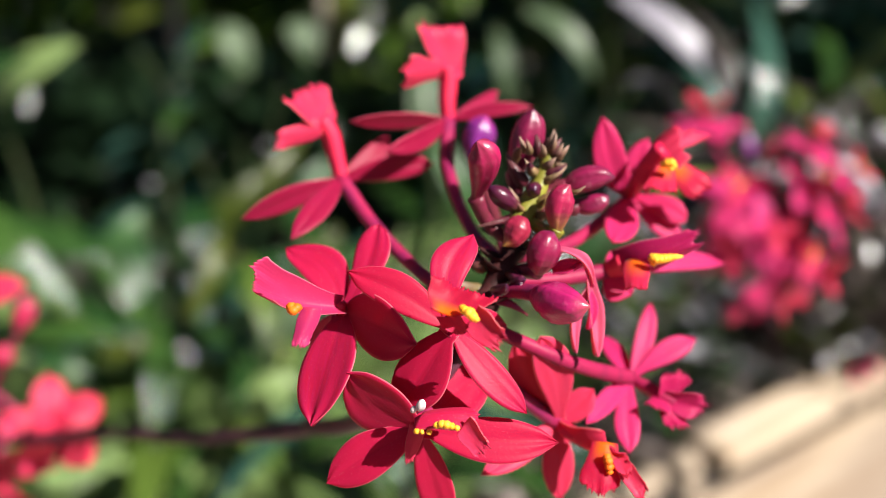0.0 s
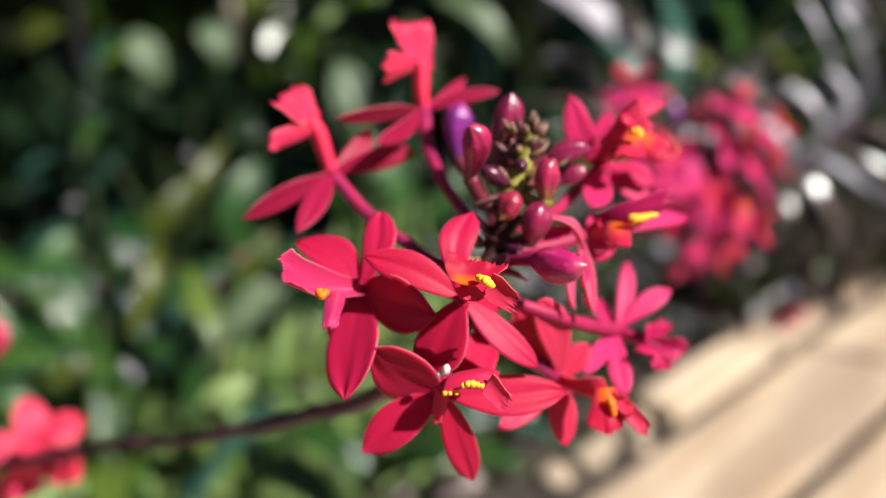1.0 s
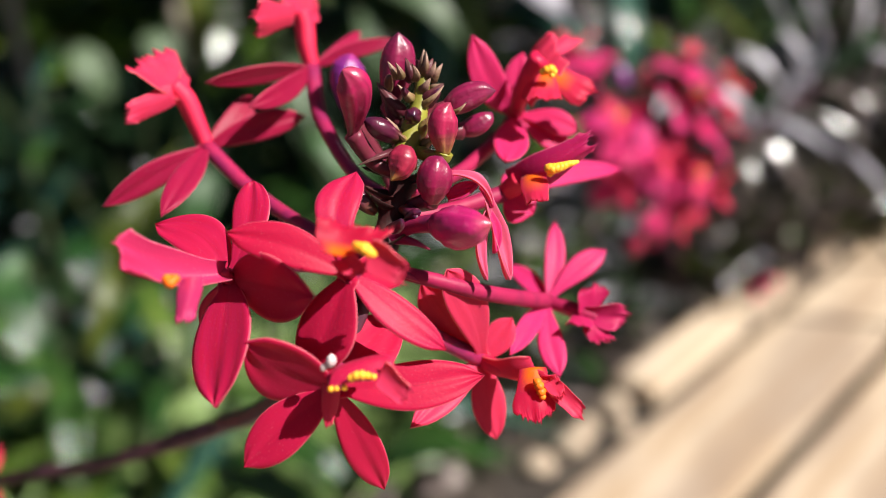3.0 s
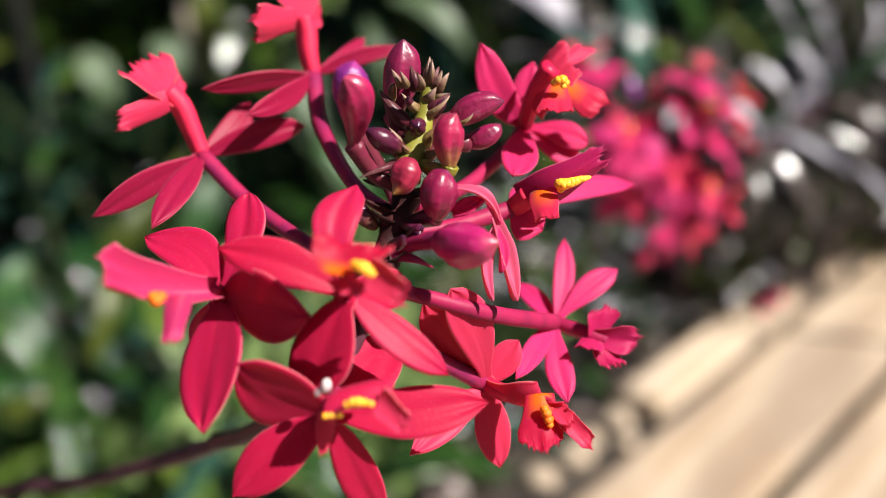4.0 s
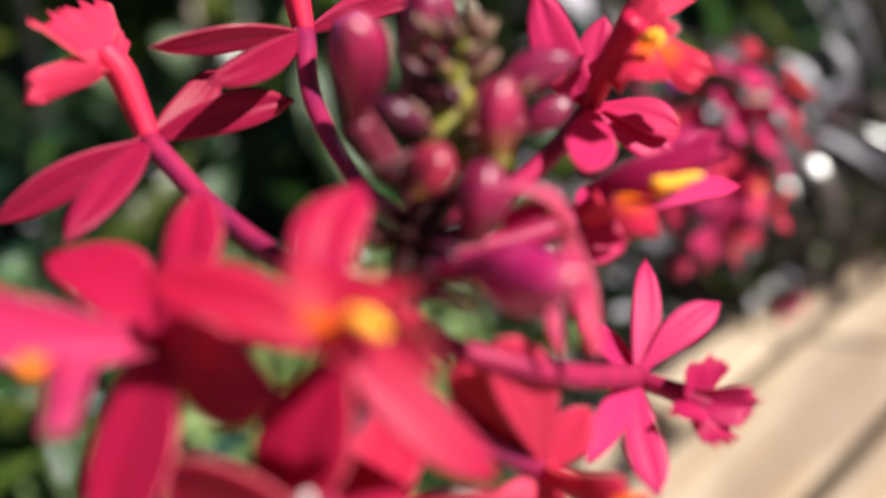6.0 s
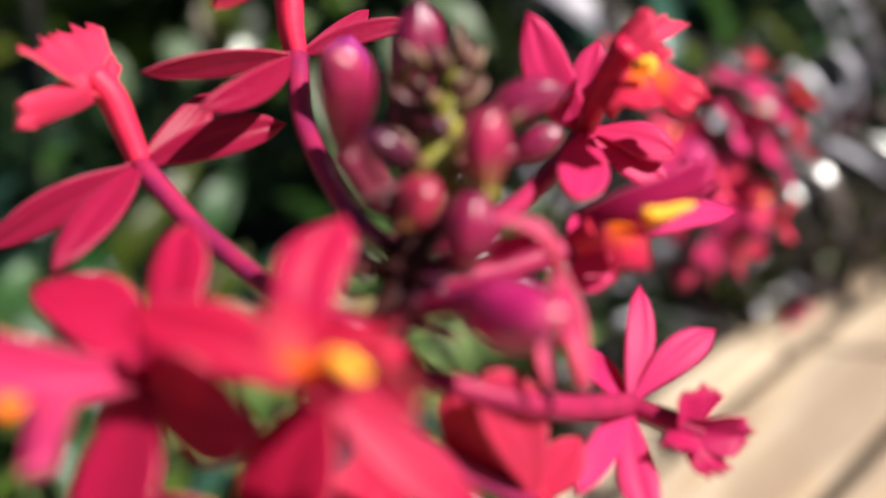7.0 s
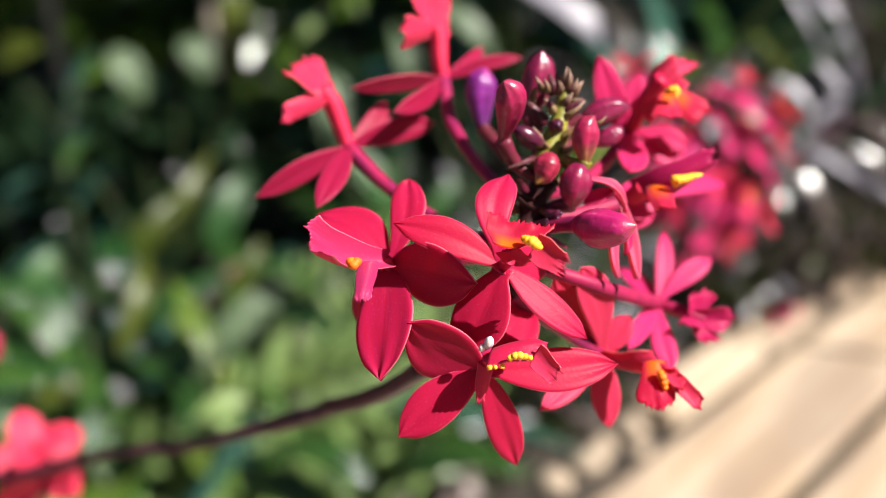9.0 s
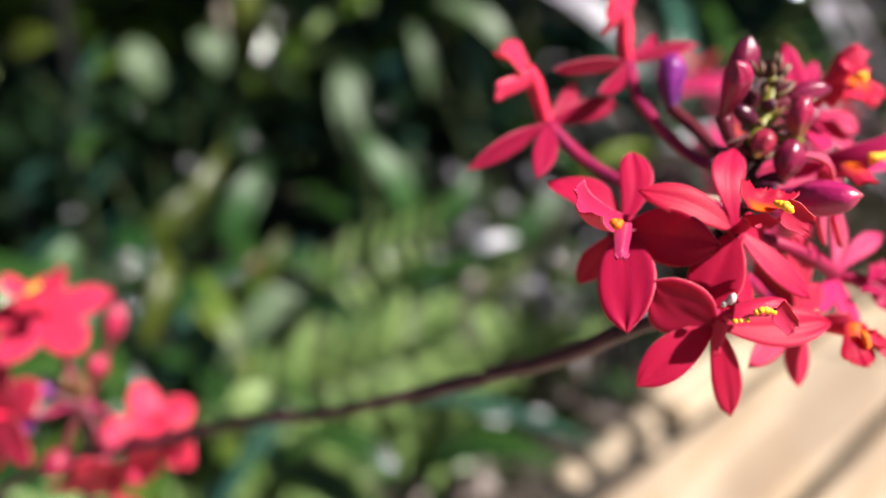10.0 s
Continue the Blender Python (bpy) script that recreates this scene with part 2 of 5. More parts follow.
def thing(name, label, category, at=(0, 0, 0), group="", kind=""):
    ob = new(name)
    ob.location = at
    ob.empty_display_size = 0.01
    return tagged(ob, label, category, group, kind)


def smooth_line(points, steps=6):
    """A Catmull-Rom line through the points."""
    pts = [Vector(p) for p in points]
    pts = [pts[0] * 2 - pts[1]] + pts + [pts[-1] * 2 - pts[-2]]
    out = []
    for i in range(1, len(pts) - 2):
        a, b, c, d = pts[i - 1:i + 3]
        for k in range(steps):
            s = k / steps
            out.append(0.5 * (2 * b + (c - a) * s + (2 * a - 5 * b + 4 * c - d) * s * s + (3 * b - a - 3 * c + d) * s ** 3))
    return out + [pts[-2]]


def tube_data(line, radius, sides=12, lobes=0, depth=0.0, wobble=0.0, seed=0):
    """A closed tube along a line; radius is a function of 0..1."""
    rnd = random.Random(seed)
    verts, faces, along = [], [], []
    n = len(line)
    side = None
    for i, p in enumerate(line):
        way = (line[min(i + 1, n - 1)] - line[max(i - 1, 0)]).normalized()
        if side is None:
            side = way.orthogonal().normalized()
        side = (side - way * side.dot(way)).normalized()
        up = way.cross(side)
        r = radius(i / (n - 1)) * (1 + wobble * (rnd.random() - 0.5))
        for k in range(sides):
            a = 2 * math.pi * k / sides
            rr = r * (1 - depth * (0.5 + 0.5 * math.cos(lobes * a)) ** 6) if lobes else r
            verts.append(p + side * (rr * math.cos(a)) + up * (rr * math.sin(a)))
            along.append(i / (n - 1))
    for i in range(n - 1):
        for k in range(sides):
            j = (k + 1) % sides
            faces.append((i * sides + k, i * sides + j, (i + 1) * sides + j, (i + 1) * sides + k))
    faces.append(tuple(reversed(range(sides))))
    faces.append(tuple(range((n - 1) * sides, n * sides)))
    return verts, faces, {"along": along, "across": [2 * k / sides - 1 for _ in line for k in range(sides)]}


def tube(name, points, radius, mat, parent=None, label="", sides=12, steps=6, **more):
    f = radius if callable(radius) else (lambda s: radius)
    v, fc, at = tube_data(smooth_line(points, steps), f, sides, **more)
    return mesh_object(name, v, fc, mat, parent, label, at)


def petal_width(s, peak=1.12, full=0.66, point=4.6):
    return max(0.42 * (1 - s) ** 1.5, min(point * (1 - s), math.sin(math.pi * s ** peak) ** full) if 0 < s < 1 else 0.0)


def spoon_width(s):
    return petal_width(s, 1.75, 0.55, 30)


def obovate_width(s):
    return petal_width(s, 1.5, 0.65, 5.0)


def bract_width(s):
    return min(1.0, 0.45 + s / 0.25) * max(0.0, 1 - s) ** 0.8


def leaf_width(s):
    return max(0.3 * (1 - s) if s < 0.2 else 0, (math.sin(math.pi * s ** 0.75)) ** 0.7 if 0 < s < 1 else 0)


def strap_width(s):
    return min(1.0, 0.55 + 1.2 * s) * (1 - max(0, (s - 0.45) / 0.55) ** 2) ** 0.8 if s < 1 else 0.0


def blade_data(tip, face, width, bend=0.0, curl=0.0, cup=0.12, thick=0.0004, profile=petal_width, nu=14, nv=8,
               ruffle=0.0, groove=0.05, seed=0, base=(0, 0, 0), sweep=0.0):
    """A leaf-like blade with thickness from base to tip; face: the side that its upper surface looks to; sweep: how far it bows sideways."""
    rnd = random.Random(seed)
    base, tip, face = Vector(base), Vector(tip), Vector(face)
    way = tip - base
    length = way.length
    t = way / length
    n = face - t * face.dot(t)
    n = n.normalized() if n.length > 1e-6 else t.orthogonal().normalized()
    b = t.cross(n)
    phase = rnd.random() * 6
    verts, faces, along, across = [], [], [], []
    lop = sweep + 0.03 * (rnd.random() - 0.5)
    for layer in (1, -1):
        for i in range(nu + 1):
            s = i / nu
            for j in range(nv + 1):
                v = 2 * j / nv - 1
                hw = width / 2 * profile(s) * (1 + (0.03 * math.sin(6 * s + phase + (1 if v > 0 else 0)) if ruffle else 0))
                lift = bend * length * 4 * s * (1 - s) + curl * length * s ** 3
                rise = cup * hw * abs(v) ** 1.4 - groove * hw * math.exp(-(v / 0.14) ** 2)
                rise += ruffle * width * math.sin(v * 7 + phase + 3 * s) * s * s
                body = thick * (0.5 if 0 < j < nv and 0 < i < nu else 0.12)
                verts.append(base + t * (s * length) + b * (hw * v + lop * length * math.sin(math.pi * s)) + n * (lift + rise + layer * body))
                along.append(s)
                across.append(v)
    m = (nu + 1) * (nv + 1)
    for i in range(nu):
        for j in range(nv):
            a = i * (nv + 1) + j
            q = (a, a + 1, a + nv + 2, a + nv + 1)
            faces.append(tuple(reversed(q)))
            faces.append(tuple(m + x for x in q))
    rimline = [j for j in range(nv + 1)] + [i * (nv + 1) + nv for i in range(1, nu + 1)]
    rimline += [nu * (nv + 1) + j for j in range(nv - 1, -1, -1)] + [i * (nv + 1) for i in range(nu - 1, 0, -1)]
    for a, c in zip(rimline, rimline[1:] + rimline[:1]):
        faces.append((a, c, m + c, m + a))
    return verts, faces, {"along": along, "across": across}


def blade(name, mat, parent, label="", **spec):
    v, f, at = blade_data(**spec)
    return mesh_object(name, v, f, mat, parent, label, at)


def mm(p):
    return Vector(p) * 0.001


def bud(parent, base, tip, width, mat, seed=0, label="", name="bud", foot=None, hook=(0, 0, 0), peak=0.44, bow=(0, 0, 0)):
    """A closed bud: three folded seams, widest at peak, with a hooked beak, and a short stalk from foot, bowed by bow."""
    rnd = random.Random(seed * 7 + 1)
    base, tip = Vector(base), Vector(tip)
    tip = tip + (tip - base) * 0.03
    way = tip - base
    side = (Matrix.Rotation(rnd.random() * 6.3, 3, way) @ way.orthogonal()).normalized() * way.length
    line = smooth_line([base, base + way * 0.2 + side * 0.03, base + way * 0.4 + side * 0.06, base + way * 0.6 + side * 0.07, base + way * 0.8 + side * 0.045, base + way * 0.92 + mm(hook) * 0.25, tip - side * 0.04 + mm(hook)], 4)
    low, high = 1.15 * peak / (1 - peak), 1.15
    top = peak ** low * (1 - peak) ** high
    r = lambda s: width / 2 * (0.93 * s ** low * (1 - s) ** high / top + 0.34 * (1 - s) ** 2 + 0.05)
    v, f, at = tube_data(line, r, 24, 3, 0.16, 0.05, seed)
    ob = mesh_object(name, v, f, mat, parent, label, at)
    if foot:
        foot = Vector(foot)
        mid = (foot + base) / 2 + (base - foot).orthogonal().normalized() * 0.0008 + mm(bow)
        tube("stalk", [foot, mid, base + way * 0.06], lambda s: 0.0008 + 0.0005 * s, (PEDICEL_DARK if mat != BUD_MAGENTA else PEDICEL) if mat != BUD_GREEN else SPIKE, ob)
    return ob


def lumps(parent, points, mat, label, c):
    """A crest of rounded lumps in one mesh: (place in millimetres, radius)."""
    verts, faces, along = [], [], []
    for n, (at, r) in enumerate(points):
        k = len(verts)
        for i in range(7):
            a = math.pi * (i + 0.25) / 6.5
            for j in range(10):
                b = 2 * math.pi * j / 10
                g = 1 + 0.10 * math.sin(3 * b + n * 2.1) * math.sin(2 * a + n)
                verts.append(c + mm(at) + Vector((math.sin(a) * math.cos(b), math.sin(a) * math.sin(b), 0.85 * math.cos(a))) * (r * g * 0.001))
                along.append(i / 6)
        for i in range(6):
            for j in range(10):
                l = (j + 1) % 10
                faces.append((k + i * 10 + j, k + (i + 1) * 10 + j, k + (i + 1) * 10 + l, k + i * 10 + l))
        faces += [tuple(k + j for j in range(10)), tuple(k + 60 + j for j in reversed(range(10)))]
    return mesh_object("callus", verts, faces, mat, parent, label, {"along": along})


def lobe_data(base, left, right, foot, cup, fringe, lift=0.0, nu=16, nv=56, thick=0.0003, seed=0):
    """A lobe of the lip: a sheet that fans out from base, foot wide there, to a fringed edge between left and right.
    cup: how far its sides rise (or droop, below 0); fringe: the length of the teeth; lift: how far its middle bows."""
    rnd = random.Random(seed)
    base, left, right = Vector(base), Vector(left), Vector(right)
    end, across = (left + right) / 2, (right - left) / 2
    way = end - base
    b = across.normalized()
    n = b.cross(way).normalized()
    wide = across.length
    tooth = [0.25 + rnd.random() ** 1.5 * 1.1 for _ in range(17)]
    lean = [rnd.uniform(0.25, 0.75) for _ in range(17)]
    phase = rnd.random() * 6

    def edge(v):
        f = (v * 0.5 + 0.5) * 15.999
        k, r = int(f), f % 1
        peak = r / lean[k] if r < lean[k] else (1 - r) / (1 - lean[k])
        return fringe * (tooth[k] * peak - 0.35) - 0.10 * way.length * v * v + 0.05 * way.length * math.sin(4 * v + phase)

    verts, faces, along, over = [], [], [], []
    for layer in (1, -1):
        for i in range(nu + 1):
            s = i / nu
            ease = s * s * (3 - 2 * s)
            hw = (foot / 2) * (1 - ease) + wide * ease + 0.16 * wide * math.sin(math.pi * s)
            hw *= 1 + 0.05 * math.sin(9 * s + phase)
            for j in range(nv + 1):
                v = 2 * j / nv - 1
                out = edge(v) * max(0.0, (s - 0.45) / 0.55) ** 4
                side = fringe * 0.30 * math.sin(31 * s + phase * 3 + v) * max(0.0, s - 0.55) * abs(v) ** 8
                rise = cup * hw * (abs(v) ** 1.7 - 0.3) + lift * way.length * 4 * s * (1 - s)
                rise += 0.10 * wide * math.sin(5.5 * v + phase + 2 * s) * s ** 3 + 0.05 * wide * math.sin(13 * v + 2 * phase) * s ** 6
                rise -= 0.12 * way.length * max(0.0, s - 0.7) ** 2 * 8 * (1 if cup > 0 else -0.3)
                verts.append(base + way * s + way.normalized() * out + b * (hw * v + side) + n * (rise + layer * thick * (0.5 if 0 < j < nv and i < nu else 0.15)))
                along.append(s)
                over.append(v)
    m = (nu + 1) * (nv + 1)
    for i in range(nu):
        for j in range(nv):
            a = i * (nv + 1) + j
            q = (a, a + 1, a + nv + 2, a + nv + 1)
            faces += [tuple(reversed(q)), tuple(m + x for x in q)]
    rim = list(range(nv + 1)) + [i * (nv + 1) + nv for i in range(1, nu + 1)]
    rim += [nu * (nv + 1) + j for j in range(nv - 1, -1, -1)] + [i * (nv + 1) for i in range(nu - 1, 0, -1)]
    faces += [(a, c, m + c, m + a) for a, c in zip(rim, rim[1:] + rim[:1])]
    return verts, faces, {"along": along, "across": over}


def flower(parent, c, face, petals, column, lobes, pedicel, mat=None, tube_mat=None, crest=None, crest_mat=None, bore=1.3, seed=0, label=""):
    """One open flower. All lengths in millimetres from the centre c (metres): petals (tip, width, bend, face, sweep and, if not
    the usual, outline); column: the line of the tube that the lip flares from, bore: its half width;
    lobes of the fringed lip (base, left and right end, width at its foot, cup, fringe, material and, if bowed, lift); crest: its lumps."""
    mat, tube_mat = mat or RED, tube_mat or TUBE
    c = Vector(c)
    ob = tube("flower", [Vector(p) for p in pedicel] + [c], lambda s: 0.0009 + 0.0004 * s, PEDICEL if mat != PINK else TUBE_PINK, parent, label, 12, 6)
    tube("column", [c - Vector(face) * 0.0006] + [c + mm(p) for p in column[1:]], lambda s: bore * 0.001 * (0.8 + 0.15 * math.sin(math.pi * s) + 0.25 * s * s), tube_mat, ob, "", 18, 5, lobes=2, depth=0.14)
    for i, (tip, width, bend, look_to, sweep, *outline) in enumerate(petals):
        blade("petal", mat, ob, tip=c + mm(tip), base=c, face=look_to, width=width * 0.001, bend=bend, curl=-0.03, cup=0.06, groove=0.03, ruffle=0.025, nu=22, nv=14,
              profile=outline[0] if outline else petal_width, sweep=sweep, seed=seed * 10 + i)
    for i, (low, left, right, foot, cup, fringe, lobe_mat, *lift) in enumerate(lobes):
        v, f, at = lobe_data(c + mm(low), c + mm(left), c + mm(right), foot * 0.001, cup, fringe * 0.001, lift[0] if lift else 0.0, seed=seed * 10 + 50 + i)
        mesh_object("lip_lobe", v, f, lobe_mat, ob, "", at)
    if crest:
        lumps(ob, crest, crest_mat or CALLUS, "orange crest of the lip" if crest_mat else "bright yellow crest of the lip", c)
    return ob


# ---- setting: ground, boards ----
def grid_sheet(name, x0, x1, y0, y1, nx, ny, height, mat):
    verts = [(x0 + (x1 - x0) * i / nx, y0 + (y1 - y0) * j / ny, height(x0 + (x1 - x0) * i / nx, y0 + (y1 - y0) * j / ny)) for j in range(ny + 1) for i in range(nx + 1)]
    faces = [(j * (nx + 1) + i, j * (nx + 1) + i + 1, (j + 1) * (nx + 1) + i + 1, (j + 1) * (nx + 1) + i) for j in range(ny) for i in range(nx)]
    return mesh_object(name, verts, faces, mat)


def earth_material():
    m, t, p = material("earth")
    # dark soil, its browns lowered further in place of shade under the plants
    a = mixed(t, ramp(t, noise_of(t, 9, 6), (0.35, 0.0), (0.68, 1.0)), (0.022, 0.016, 0.012), (0.06, 0.046, 0.034))
    a = mixed(t, ramp(t, noise_of(t, 70, 4), (0.55, 0.0), (0.7, 0.7)), a, (0.17, 0.13, 0.10))
    t.links.new(a, p.inputs["Base Color"])
    p.inputs["Roughness"].default_value = 0.9
    bumped(t, p, noise_of(t, 55, 6), 0.9, 0.02)
    return m


def board_material():
    m, t, p = material("weathered_shadowed_board")
    place = coords(t)
    stretch = node(t, "ShaderNodeMapping")
    stretch.inputs["Scale"].default_value = (1.2, 26, 26)
    t.links.new(place, stretch.inputs["Vector"])
    info = t.nodes.new("ShaderNodeObjectInfo")
    base = mixed(t, ramp(t, info.outputs["Random"], (0.2, 0.0), (0.8, 1.0)), (0.43, 0.345, 0.255), (0.55, 0.445, 0.335))
    grain = ramp(t, noise_of(t, 2.0, 5, stretch.outputs[0]), (0.35, 0.0), (0.7, 1.0))
    colour = mixed(t, grain, base, (0.30, 0.20, 0.12))
    colour = mixed(t, ramp(t, noise_of(t, 7, 4), (0.55, 0.0), (0.75, 0.5)), colour, (0.52, 0.44, 0.36))
    # broad dark streaks stand in for plant shadows falling along the boards
    broad = node(t, "ShaderNodeMapping")
    broad.inputs["Scale"].default_value = (1.0, 5.0, 5.0)
    t.links.new(place, broad.inputs["Vector"])
    colour = mixed(t, ramp(t, noise_of(t, 2.6, 3, broad.outputs[0]), (0.49, 0.0), (0.62, 0.7)), colour, (0.24, 0.175, 0.13))
    t.links.new(colour, p.inputs["Base Color"])
    p.inputs["Roughness"].default_value = 0.6
    bumped(t, p, noise_of(t, 3.0, 6, stretch.outputs[0]), 0.4, 0.004)
    return m


EARTH, BOARD = earth_material(), board_material()
ground = grid_sheet("ground", -60, 60, -40, 80, 60, 60, lambda x, y: 0.0, EARTH)
tagged(ground, "bare dark garden earth under the plants", "ground", kind="structure")

# boards run along the bed's edge
EDGE, ALONG = Vector((0.183, 0.913, 0.0)), Vector((0.798, 0.604, 0.0)).normalized()
OUT = Vector((ALONG.y, -ALONG.x, 0))
path = thing("pavement", "pale weathered timber boards laid beside the bed", "boardwalk", EDGE, kind="structure")


def board_mesh(length, width, thick, seed):
    rnd = random.Random(seed)
    bm = bmesh.new()
    bmesh.ops.create_cube(bm, size=1.0)
    bmesh.ops.scale(bm, vec=(length, width, thick), verts=bm.verts)
    bmesh.ops.bevel(bm, geom=bm.edges[:], offset=0.004, segments=2, affect="EDGES")
    for v in bm.verts:
        v.co.z += 0.0015 * rnd.random()
    me = bpy.data.meshes.new("board")
    bm.to_mesh(me)
    bm.free()
    me.materials.append(BOARD)
    return me


board_meshes = [board_mesh(long, w, 0.03, k) for k, (long, w) in enumerate(((0.80, 0.066), (3.4, 0.138), (3.4, 0.138)))]
turn = math.atan2(ALONG.y, ALONG.x)
for k in range(10):
    ob = new("board", board_meshes[0 if k == 0 else 1 + k % 2])
    ob.parent = path
    across = 0.034 if k == 0 else 0.170 + 0.164 * (k - 1)
    ob.matrix_local = Matrix.Translation(OUT * across + Vector((0, 0, 0.015 + 0.002 * (k % 2)))) @ Matrix.Rotation(turn, 4, "Z") @ Matrix.Translation((0.58 if k == 0 else -0.2 + 0.015 * ((k * 7) % 3 - 1), 0, 0))



def stone(along, out, size, seed):
    """A rounded, uneven tan stone that lines the bed where the edging board ends."""
    rnd = random.Random(seed)
    bm = bmesh.new()
    bmesh.ops.create_icosphere(bm, subdivisions=3, radius=size)
    lean = [Vector((rnd.gauss(0, 1), rnd.gauss(0, 1), rnd.gauss(0, 1))).normalized() for _ in range(7)]
    for v in bm.verts:
        n = v.co.normalized()
        flat = max(max(0.0, n.dot(d) - 0.72) for d in lean)
        v.co *= 1 - 0.9 * flat + 0.03 * rnd.random()
        v.co.z *= 0.7
    at = EDGE + ALONG * along + OUT * out
    ob = thing("edging_stone", "rounded tan stone lining the bed", "stone", (at.x, at.y, size * 0.45), group="stones along the bed")
    me = bpy.data.meshes.new("stone")
    bm.to_mesh(me)
    bm.free()
    me.materials.append(STONE)
    me.polygons.foreach_set("use_smooth", [True] * len(me.polygons))
    body = new("stone", me)
    body.parent = ob
    return ob


STONE = skin_material("tan_stone", (0.46, 0.37, 0.28), (0.30, 0.23, 0.17), 60, 0.85, 0.6)
for k, (along, out, size) in enumerate(((0.145, 0.030, 0.024), (0.092, 0.022, 0.019), (0.05, 0.035, 0.022), (-0.005, 0.028, 0.020), (0.118, 0.062, 0.014))):
    stone(along, out, size, 70 + k)


# ---- the main flower head ----
head = thing("orchid_inflorescence", "crimson orchid flower head with buds on a dark arching stem", "flower", (-0.30, 0.36, 0.0))


def settle(parent):
    """Children are modelled in world coordinates; keep them there under a parent that stands elsewhere."""
    for ob in parent.children:
        ob.matrix_parent_inverse = Matrix.Translation(-parent.location)


RACHIS = [(-0.30, 0.36, 0.0), (-0.27, 0.34, 0.28), (-0.17, 0.295, 0.44), (-0.0817, 0.2476, 0.4901), (-0.04, 0.2205, 0.5072), (-0.0044, 0.1920, 0.5280), (0.006, 0.172, 0.541),
          (0.0141, 0.1545, 0.5541), (0.0205, 0.1445, 0.562), (0.0241, 0.1445, 0.5675), (0.0262, 0.1470, 0.5706)]
tube("peduncle", RACHIS, lambda s: 0.0016 - 0.0003 * s + 0.0005 * math.exp(-((s - 0.47) / 0.02) ** 2), STEM, head, "dark purple-brown arching stem", 14, 8, wobble=0.06)
tube("sheath", [(-0.0052, 0.192, 0.5286), (0.001, 0.181, 0.535), (0.008, 0.168, 0.544), (0.0135, 0.156, 0.5535)], lambda s: 0.0018 - 0.0002 * s, STEM, head, "", 14, 6, wobble=0.05)
tube("rachis", [(0.0250, 0.1457, 0.5690), (0.0285, 0.1495, 0.5740), (0.0312, 0.1524, 0.5785), (0.0337, 0.1547, 0.5825)], lambda s: 0.0019 + 0.0003 * math.sin(s * 20), RACHIS_SKIN, head, "brown middle of the flower spike, darkened for the shade there", 14, 8, wobble=0.12)
for k in range(10):
    p = Vector((0.0262, 0.1470, 0.5706)).lerp(Vector((0.0337, 0.1547, 0.5825)), k / 9)
    a = k * 2.4
    out = Vector((math.cos(a), -abs(math.sin(a)) * 0.6 + 0.2, 0.5)).normalized()
    blade("bract", RACHIS_SKIN if k % 4 else BRACT, head, base=p + out * 0.0012, tip=p + out * 0.0062, face=(0, -0.3, 1), width=0.0026, bend=-0.1, curl=-0.1, cup=0.7, thick=0.0004, profile=bract_width, nu=8, nv=6, seed=200 + k)

# the growing tip of the spike
tube("spike_axis", [(0.0333, 0.1532, 0.5848), (0.0348, 0.1546, 0.5878), (0.0363, 0.1558, 0.5902), (0.0375, 0.1572, 0.5927), (0.0382, 0.1582, 0.5952), (0.0386, 0.1588, 0.5974)], lambda s: 0.0021 - 0.0014 * s ** 0.8, SPIKE, head, "yellow-green tip of the flower spike", 14, 6, wobble=0.1)

